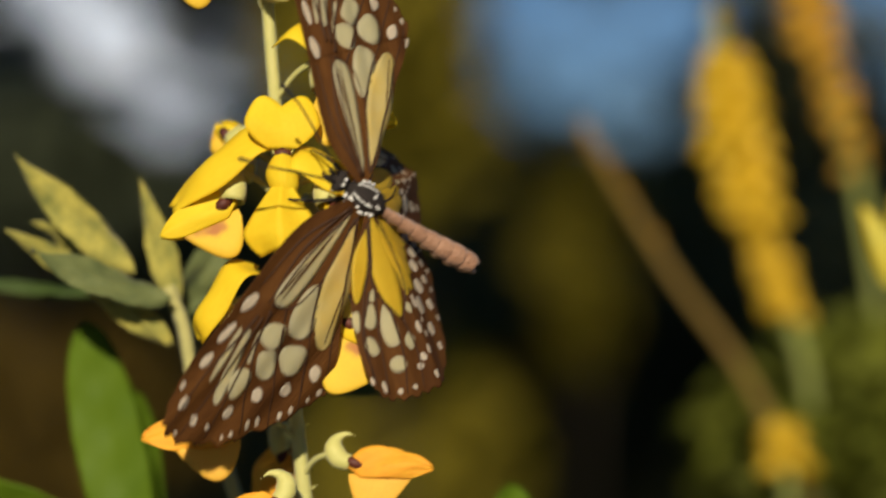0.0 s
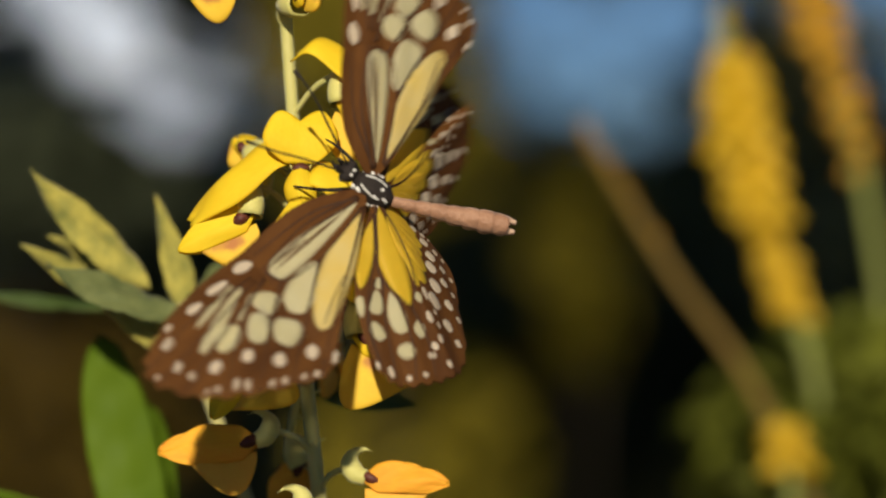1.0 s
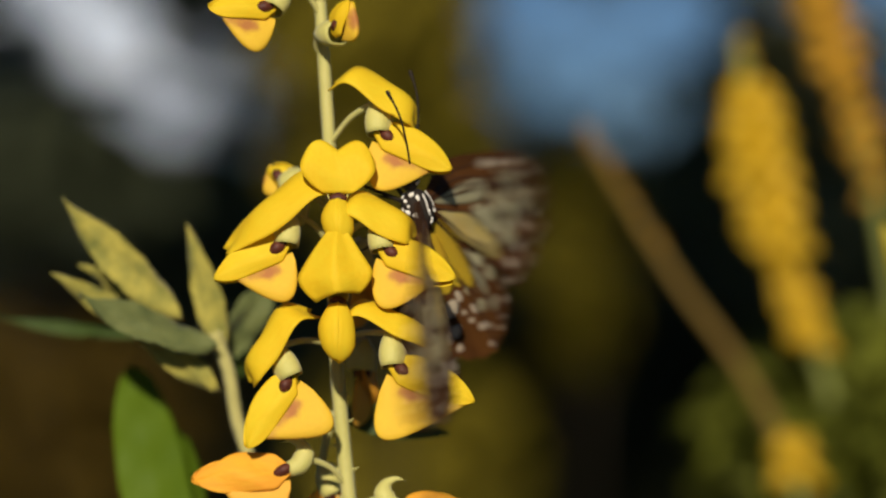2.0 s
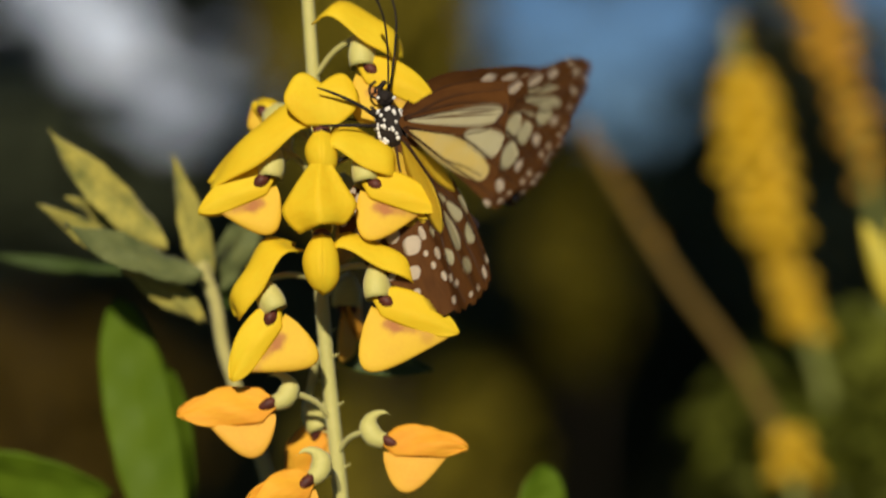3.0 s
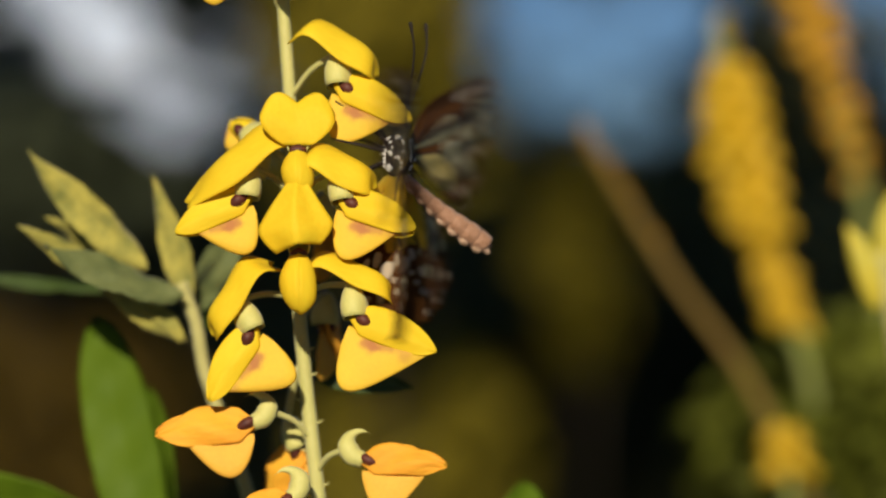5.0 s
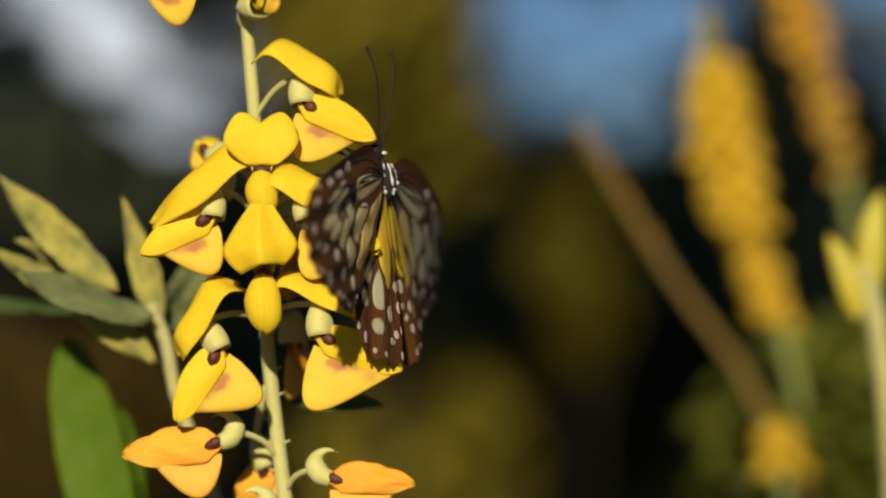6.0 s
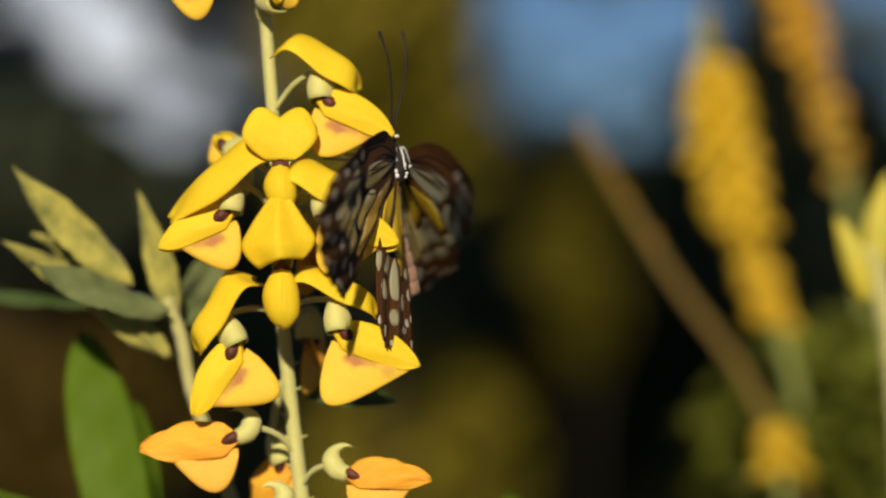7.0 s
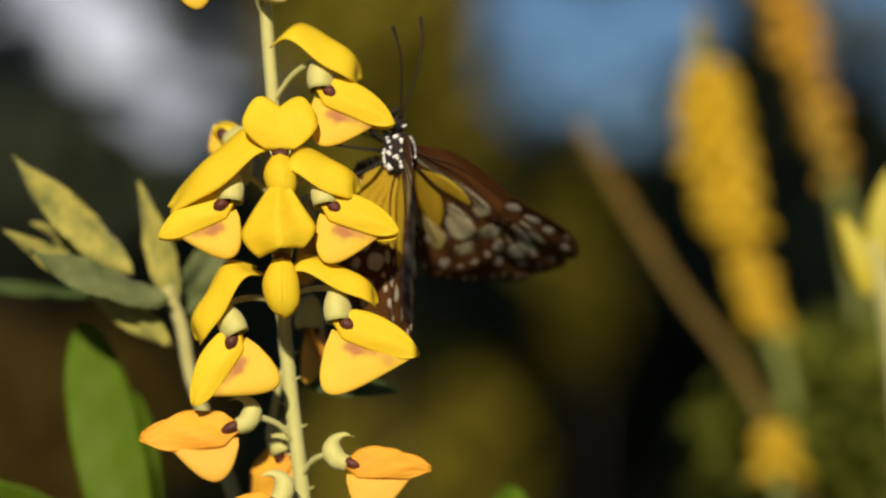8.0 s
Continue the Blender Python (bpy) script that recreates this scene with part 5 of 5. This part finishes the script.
HIND_LEFT_ROWS = (
    (0, 4.8, -0.8, 47.4), (0.1, 9.7, 2.5, 48.4), (0.2, -0.8, -5.4, 43.6), (0.3, 1.9, -3.2, 42.9), (0.4, 3.9, 2.7, 55.5),
    (0.45, 12.3, 6.7, 61.8), (0.5, 12.9, -7.4, 60), (0.55, -22.6, -17, 54.9), (0.6, -2.4, -3.3, 36.4), (0.7, 0.6, 0.8, 36.7),
    (0.8, 19.4, 17.2, 49.9), (0.9, 22, 19.2, 50.9), (0.95, 11.2, 8.5, 53.2), (1, 1.1, 16.7, 46), (1.05, -3.5, -2, 60.8),
    (1.1, 13.5, 6.5, 64.7), (1.2, 22.1, 23.3, 45.7), (1.3, 13.8, 10.8, 52.7), (1.4, 13.5, 6.9, 63.4), (1.5, 1.4, 8.3, 67.5),
    (1.6, 15.1, 8.9, 60.1), (1.7, 24.8, 12.6, 64.8), (1.8, 17.8, 9.2, 63.5), (1.9, 56.8, 24, 75.1), (2, 8.9, 4.7, 62.4),
    (2.1, -27, -13.6, 65.3), (2.2, 17.8, 9.2, 63.5), (2.3, 56.8, 24, 75.1), (2.4, 17.8, 9.2, 63.5), (2.5, -17.8, -9.2, 63.5),
    (2.6, 8.9, 4.7, 62.4), (2.7, 0, 0, 62.1), (2.8, -10.2, -5.4, 62.5), (2.9, -2.4, -1.8, 53.1), (2.933, 14, 8.5, 56.4),
    (2.967, 31.6, 17.3, 62.7), (3, 46.6, 15.3, 72.1), (3.05, 33.4, 13.2, 71), (3.1, -11.1, -4.9, 66.7), (3.2, -8, -3.3, 67.7),
    (3.3, 5, 2.5, 63.2), (3.4, 15.5, 8.7, 61.4), (3.5, -17.4, -10.1, 70.9), (3.6, 15.9, 7.4, 65.5), (3.7, 18.3, 9, 64.8),
    (3.8, 23.9, 10, 68.7), (3.9, 13, 5.8, 66.5), (4, 23.4, 0.1, 70.3), (4.1, -10.9, -6.1, 60.9), (4.2, -6.4, -3.8, 59.8),
    (4.3, 1.9, 1.3, 56.9), (4.333, 23.8, 11.3, 62.5), (4.367, 47.3, 18.3, 71.8), (4.4, 72.5, 21.1, 83.5), (4.433, 50.3, 19.7, 72.5),
    (4.467, 29.2, 14.5, 62.9), (4.5, 30.8, 2.2, 62.8), (4.6, -7.4, -3.2, 66.7), (4.7, 22.8, 15.8, 57), (4.8, 0, 0, 54.6),
    (4.9, -25.4, -16.5, 59.1), (5, 8.3, 5.6, 56.5), (5.1, 50.1, 26.6, 69.4), (5.2, 17.1, 10.6, 59.2), (5.3, -21.6, -12.8, 60.8),
    (5.4, 4.3, 2.6, 59.2), (5.5, 45.9, 22.7, 69.5), (5.6, 17.6, 9.7, 62.1), (5.7, -13.2, -7.1, 62.1), (5.8, 1.1, 0.6, 62.1),
    (5.9, -19.9, -1, 73.2), (6, -19.2, -0.4, 67.8), (6.1, -20.8, -1, 67.5), (6.2, -24.5, -2.4, 75.2), (6.3, -26.3, -2.9, 74.6),
    (6.4, -6.1, -2.9, 64.8), (6.5, 32.9, 0, 54.9), (6.6, -11.8, -4.9, 67.8), (6.7, -1, -0.5, 65.3), (6.8, -1.4, -0.5, 68.9),
    (6.9, -3.5, -1.1, 72), (7, -8, -1.9, 72.7), (7.1, -5.1, -0.8, 72.2), (7.2, -2.3, 0.5, 72.9), (7.3, -5.1, -0.3, 75),
    (7.4, -7.9, -1, 76.8), (7.5, -9.4, -0.9, 75.6), (7.6, -1.3, -3, 79.3), (7.7, 5.4, -4.7, 78.6), (7.8, 8.5, -8, 79.6),
    (7.9, 22.6, -6.3, 80.3), (8, 38.8, -3.5, 83.4),
)
FORE_RIGHT_ROWS = (
    (0, 17.7, 12.5, 39.1), (0.1, 15.8, 12.5, 39.1), (0.2, 23.6, 12.5, 39.1), (0.3, 21.9, 12.5, 39.1), (0.4, 18.1, 36.1, 28.8),
    (0.433, 8.2, 18.3, 17.9), (0.45, -1.7, -19.9, 5.3), (0.5, -5.9, 28.6, 11), (0.55, 21.7, 39.8, 6.6), (0.6, 56.6, 40.9, 31.4),
    (0.7, 42.7, 45.1, 24.2), (0.8, 18.1, 34.9, 1.4), (0.9, 20.3, 35.2, 0), (0.95, 6.4, -13.5, 15.4), (1, 5, 8.6, 30.4),
    (1.05, 16.1, 33.8, 7.1), (1.1, 24.8, -1.6, -18.1), (1.133, 20.3, 13.5, -4.2), (1.167, 19.6, 29.3, 9.9), (1.2, 24.1, 44.7, 27.1),
    (1.3, 19.8, 42.3, 10.8), (1.4, 5.5, 23, -6.8), (1.5, 16, -1.1, -10.2), (1.6, -0.4, -24.5, -10.8), (1.7, 10.4, -30.5, -27.7),
    (1.8, 3, -18.7, -21.3), (1.9, 22.6, -56.1, -30.8), (2, -1, -9.7, -13.3), (2.1, -8.4, 29.5, -11), (2.2, -0.3, -19.9, -6.4),
    (2.3, 2.3, -59.9, -5), (2.4, -2, -20, 1.1), (2.5, 0.4, 19.9, 4.8), (2.6, -2.3, -9.9, 8.2), (2.7, -0.4, 0, 11.6), (2.8, 6.4, 22.6, 16.4),
    (2.9, 0.1, 0.4, 13.3), (2.95, -3.3, -46.8, 7.1), (3, 6, -31, -4.2), (3.05, 1.1, -15, 3.2), (3.1, 5.6, 29.4, 11.3),
    (3.2, 2.2, 24.1, 5.3), (3.3, -0.8, 5, -9.5), (3.4, -3.4, -9.7, -21.7), (3.433, -2.3, 11.4, -10.7), (3.467, 3.5, 31.9, 2.5),
    (3.5, 18.3, 50, 23.3), (3.533, 2.4, 32.8, 3.7), (3.567, -5.1, 13.1, -8.3), (3.6, -8.3, -7.5, -17.4), (3.7, -0.2, -13.2, -7.5),
    (3.8, 1.9, -21, -28.9), (3.9, -3.6, 12.1, -17.4), (4, 4.1, -2, -21.2), (4.1, 1.6, 22.2, 4.2), (4.2, 1.3, 16.9, 4.4),
    (4.3, -2.3, 9.5, -14.5), (4.333, 4.1, -12.1, -17.6), (4.367, 13, -33.1, -24), (4.4, 29.2, -52.4, -38), (4.433, 11.9, -33.2, -18.8),
    (4.467, 3.9, -11.5, -8.5), (4.5, 0, 11, -1.2), (4.6, 3.1, 20, 9.1), (4.7, 0.4, -18.7, 13.4), (4.8, 4.3, 0, 12), (4.9, 10.4, 29.4, 13.1),
    (5, 1.6, -9.8, 10.9), (5.1, -11, -53.8, 17.2), (5.2, -0.8, -19.7, 10), (5.3, 6.2, 24.7, 9.6), (5.4, 1, -5, 8.1),
    (5.5, -7.4, -49.4, 11.4), (5.6, -1.6, -19.9, 7.2), (5.7, 2.1, 14.9, 6.3), (5.8, 1.2, 12.4, 5.5), (5.9, 9.5, 1.3, -21.2),
    (6, 9, 2.9, -19.6), (6.1, 9.4, 1.6, -19.8), (6.2, 9.4, 1.5, -21), (6.3, 9.3, 1.7, -21.4), (6.4, 1.4, 32.5, 2.5),
    (6.5, -1.7, 8.6, -12.9), (6.6, 14.5, 46.9, 19.4), (6.7, 1.9, 16.4, 6.8), (6.8, 1.5, 18.8, 4.5), (6.9, 0.4, 4, 5.8),
    (7, 26.3, -2.6, -22.3), (7.1, 43.6, -10, -30.3), (7.2, 50.1, -13, -32.2), (7.3, 48.9, -13.8, -33.3), (7.4, 47.8, -14.6, -34.1),
    (7.5, 49.8, -13.6, -33.6), (7.6, 46.3, -16.2, -36.7), (7.7, 49.7, -14.3, -36.6), (7.8, 45, -9.1, -36.3), (7.9, 49.3, -14.6, -34.4),
    (8, 73.4, -26.2, -45.9),
)
HIND_RIGHT_ROWS = (
    (0, -27.3, 55.7, -32), (0.1, -29.5, 54.9, -34.7), (0.2, -23.4, 57, -27.3), (0.3, -23.9, 56.8, -27.9), (0.4, -37, 54.4, -42.8),
    (0.433, -18.5, 34.8, -32.3), (0.45, 4.2, -6.8, -31.9), (0.5, 41.8, 28.7, -39.6), (0.55, -28.7, 45.4, -37.5), (0.6, -14.6, 53.6, -18),
    (0.7, -14.6, 51.2, -18.4), (0.8, -38.5, 45.1, -48.3), (0.9, -40.5, 45.9, -50), (0.933, -21.5, 32.2, -34.4), (0.967, -8.9, 15.8, -25.7),
    (1, -6.9, 34.4, -12.1), (1.05, -27.9, 38.2, -40.6), (1.1, -25.1, 18.6, -55.8), (1.2, -30.2, 58.8, -34.2), (1.3, -47.5, 54.4, -53.3),
    (1.4, -34.3, 30.7, -53.2), (1.5, 54.1, 22.7, -52.3), (1.6, 1.7, -1.6, -45.7), (1.7, 26.7, -13.4, -65.2), (1.8, 17.8, -9.2, -63.5),
    (1.9, 56.8, -24, -75.1), (2, 8.9, -4.7, -62.4), (2.1, -27, 13.6, -65.3), (2.2, 17.8, -9.2, -63.5), (2.3, 56.8, -24, -75.1),
    (2.4, 17.8, -9.2, -63.5), (2.5, -17.8, 9.2, -63.5), (2.6, 8.9, -4.7, -62.4), (2.7, 0, 0, -62.1), (2.8, -24.7, 12.5, -64.8),
    (2.9, -3.5, 2.6, -53.2), (2.95, 9.2, -5, -61.6), (3, 23.9, -8.7, -71.2), (3.05, -4, 1.6, -67.8), (3.1, -31.6, 13, -69.9),
    (3.2, -26.3, 10.4, -69.9), (3.3, -8.1, 4.1, -63.4), (3.4, 1.6, -0.8, -64.3), (3.433, -15.4, 8.5, -63.8), (3.467, -33.1, 17.6, -66.1),
    (3.5, -52.1, 25.4, -71.5), (3.533, -33.5, 17.3, -67.4), (3.567, -16.1, 8.5, -66.2), (3.6, 0.9, -0.4, -67.8), (3.7, 3.9, -1.7, -66.2),
    (3.8, 12.9, -4.2, -72.4), (3.9, -15.3, 6.8, -66.7), (4, -4.2, 1.9, -65.9), (4.1, -23.2, 12.7, -62.9), (4.2, -18.3, 10.4, -61.2),
    (4.3, -11.6, 7.5, -57.6), (4.333, 7.8, -2.4, -61.1), (4.367, 28.2, -10.6, -67.8), (4.4, 49.9, -15.8, -77.1),
    (4.433, 28.2, -11.8, -59.7), (4.467, 8.8, -2.1, -45.1), (4.5, -7.9, 11.7, -34.3), (4.6, -22.4, 9.4, -68.3), (4.7, 7.7, -5.4, -55.3),
    (4.8, 0, 0, -55.6), (4.9, -25.6, 16.1, -59.9), (5, 8.4, -5.4, -57.3), (5.1, 50.3, -26.1, -70), (5.2, 17.2, -10.4, -59.8),
    (5.3, -21.8, 12.6, -61.3), (5.4, 4.3, -2.5, -59.6), (5.5, 45.9, -22.4, -69.7), (5.6, 17.6, -9.6, -62.3), (5.7, -13.2, 7.1, -62.3),
    (5.8, -14.7, 7.6, -63.1), (5.9, -6.5, 1.9, -73.5), (6, -7.9, 3.2, -68.2), (6.1, -6.6, 2.7, -67.8), (6.2, -6.8, 1.8, -75.5),
    (6.3, -7, 1.9, -74.9), (6.4, -33.8, 14.7, -69.2), (6.5, -5.2, 6.6, -38.5), (6.6, -50.3, 17.8, -75.7), (6.7, -18.8, 8.4, -66.7),
    (6.8, -21.5, 8, -70.5), (6.9, -7.6, 2.5, -72.1), (7, 110.8, 11.1, -36.3), (7.1, 114.4, 8.4, -17.1), (7.2, 113.3, 6.1, -24.3),
    (7.3, 110.2, 5.4, -31.8), (7.4, 107.3, 4.7, -39.2), (7.5, 102.6, 5.4, -46), (7.6, 97.1, 3.7, -46.6), (7.7, 87.9, 5.5, -46),
    (7.8, 75.7, 9.8, -45.7), (7.9, 72.3, 6.2, -45.6), (8, 75.8, -3.6, -47.7),
)
# the forewings' flex beyond their fold, counted up towards the back: seconds, left, right
FLEX_ROWS = (
    (0, -0.6, 0), (0.3, -0.6, 0), (0.4, 0, 0), (0.5, -35, 27.2), (0.6, 0, 0), (0.9, 0, 0), (1, 19.2, 0), (1.1, 0, 0), (1.4, 0, 0),
    (1.5, 13.3, -5.6), (1.7, 0, 0), (2.2, 0, 0), (2.9, 0, 0), (3, -20, 0), (3.1, 0, 0), (3.3, 0, 0), (3.4, 0, 0), (3.5, 9.3, 0),
    (3.6, 0, 0), (3.8, 0, 0), (4, -15, 0), (4.1, 0, 0), (4.4, 0, 0), (4.7, 0, 0), (5.3, 0, 0), (6, 5.3, -0.4), (6.3, 5.3, -0.4),
    (6.4, 0, 0), (6.6, 0, 0), (6.9, 0, 0), (7, 8.7, -5.9), (7.5, 8.5, -8.5), (7.8, 8.5, -8.5), (8, 0, -13.1),
)
# the swaying spike: seconds and grid place of its middle
SWAY_ROWS = (
    (0, 479, 331), (0.1, 461, 346), (0.2, 455, 342), (0.3, 489, 328), (0.4, 541, 308), (0.5, 541, 306),
    (0.6, 555, 288), (0.7, 564, 293), (0.8, 566, 324), (0.9, 561, 340), (1, 510, 357), (1.1, 512, 348),
    (1.2, 530, 331), (1.3, 552, 318), (1.4, 544, 326), (1.5, 545, 340), (1.6, 544, 370), (1.7, 559, 397),
    (1.95, 575, 410), (2.25, 560, 372), (2.55, 550, 315), (2.8, 545, 285), (2.9, 528, 280), (3, 546, 291),
    (3.1, 540, 327), (3.2, 523, 366), (3.3, 482, 401), (3.4, 469, 401), (3.5, 458, 375), (3.6, 480, 328),
    (3.7, 504, 304), (3.8, 502, 293), (3.9, 509, 311), (4, 482, 326), (4.1, 455, 350), (4.2, 451, 352),
    (4.3, 482, 351), (4.4, 511, 335), (4.5, 540, 315), (4.6, 533, 299), (4.7, 527, 303), (5, 505, 325),
    (5.4, 480, 342), (5.8, 460, 353), (5.9, 454, 359), (6, 443, 360), (6.1, 445, 361), (6.2, 451, 354),
    (6.3, 460, 352), (6.4, 455, 348), (6.5, 466, 339), (6.6, 472, 337), (6.7, 462, 343), (6.8, 448, 345),
    (6.9, 461, 351), (7, 475, 351), (7.1, 492, 344), (7.2, 484, 333), (7.3, 476, 328), (7.4, 473, 328),
    (7.5, 467, 323), (7.6, 466, 326), (7.7, 480, 333), (7.8, 490, 336), (7.9, 484, 333), (8, 475, 332),
)
# spikes behind and the stalk at the side: seconds and grid shift
BEHIND_ROWS = ((0, -20, -30), (0.5, -18, -40), (1.0, -8, -28), (1.5, 22, 32), (2.2, 24, 20), (3.0, 12, 0), (3.5, 10, -30), (4.0, -14, 20),
               (4.5, 0, 0), (5.2, -20, -10), (6.0, -40, -18), (6.5, -58, -30), (7.0, -42, -14), (7.5, -50, 0), (8.0, -54, -8))
STALK_ROWS = ((0, 82, -72), (0.5, 120, -60), (1.0, 140, -40), (1.5, 130, -30), (2.2, 120, -40), (3.0, 84, -40), (3.5, 26, -44), (4.0, 20, -36),
              (4.5, 66, -44), (5.2, 50, -30), (6.0, 24, -16), (6.5, 0, 0), (7.0, 38, -48), (7.5, 46, -64), (8.0, 42, -56))


def motions():
    """Everything that moves: the plants in the wind, the butterfly and its wings."""
    def depth(t):
        """The butterfly sits before the flowers at first, climbs round to their side and leans out when it sweeps a wing across them."""
        for (a, p), (b, q) in zip(DEPTH_ROWS, DEPTH_ROWS[1:]):
            if t <= b:
                return (p + (q - p) * (t - a) / (b - a)) * 0.001
        return DEPTH_ROWS[-1][1] * 0.001

    for ob, home, kx, ky in ((SPIKE, spot(540, 315), 1.0, 1.0), (SHOOT, spot(385, 600, 0.026), 0.84, 1.05), (LOW, spot(270, 960, 0.045), 0.82, 1.0)):
        rows = []
        for t, x, y in SWAY_ROWS:
            dx, dy = (x - 540) * kx, (y - 315) * ky
            k = home.y / D0
            rows.append((t, pose(home.x + dx * G * k, home.y, home.z - dy * G * k, 0, dx * 0.009, 0)))
        walk(ob, rows)
    for ob, s in zip(SPIKES, (1.0, 0.9, 0.12, 0.4)):
        h = ob.location.copy()
        k = G * h.y / D0
        walk(ob, [(t, pose(h.x + s * dx * k, h.y, h.z - s * dy * k)) for t, dx, dy in BEHIND_ROWS])
    h = NEAR.location.copy()
    k = G * h.y / D0
    walk(NEAR, [(t, pose(h.x + dx * k, h.y, h.z - dy * k)) for t, dx, dy in STALK_ROWS])
    walk(BFLY, [(t, pose(*spot(x, y, depth(t)), a, b, c)) for t, x, y, a, b, c in BODY_ROWS])
    walk(WINGS["abdomen"], [(t, pose(0, -26 * G, 0, a, b, c)) for t, a, b, c in ABDOMEN_ROWS])
    for name, kind, sx, rows in (("fore_left", "fore", -1, FORE_LEFT_ROWS), ("hind_left", "hind", -1, HIND_LEFT_ROWS),
                                 ("fore_right", "fore", 1, FORE_RIGHT_ROWS), ("hind_right", "hind", 1, HIND_RIGHT_ROWS)):
        r = Vector(WING_ROOT[kind]) * G
        walk(WINGS[name], [(t, pose(sx * r.x, r.y, r.z, a, b, c)) for t, a, b, c in rows])
    for sx, nm, col in ((-1, "left", 1), (1, "right", 2)):
        hinge = Matrix.Translation(Vector((sx * FOLD.x, FOLD.y, FOLD.z)) * G)
        axis = Vector((-0.215 * sx, 1, 0)).normalized()
        walk(WINGS["tip_" + nm], [(row[0], hinge @ Matrix.Rotation(radians(-sx * row[col]), 4, axis)) for row in FLEX_ROWS])


motions()
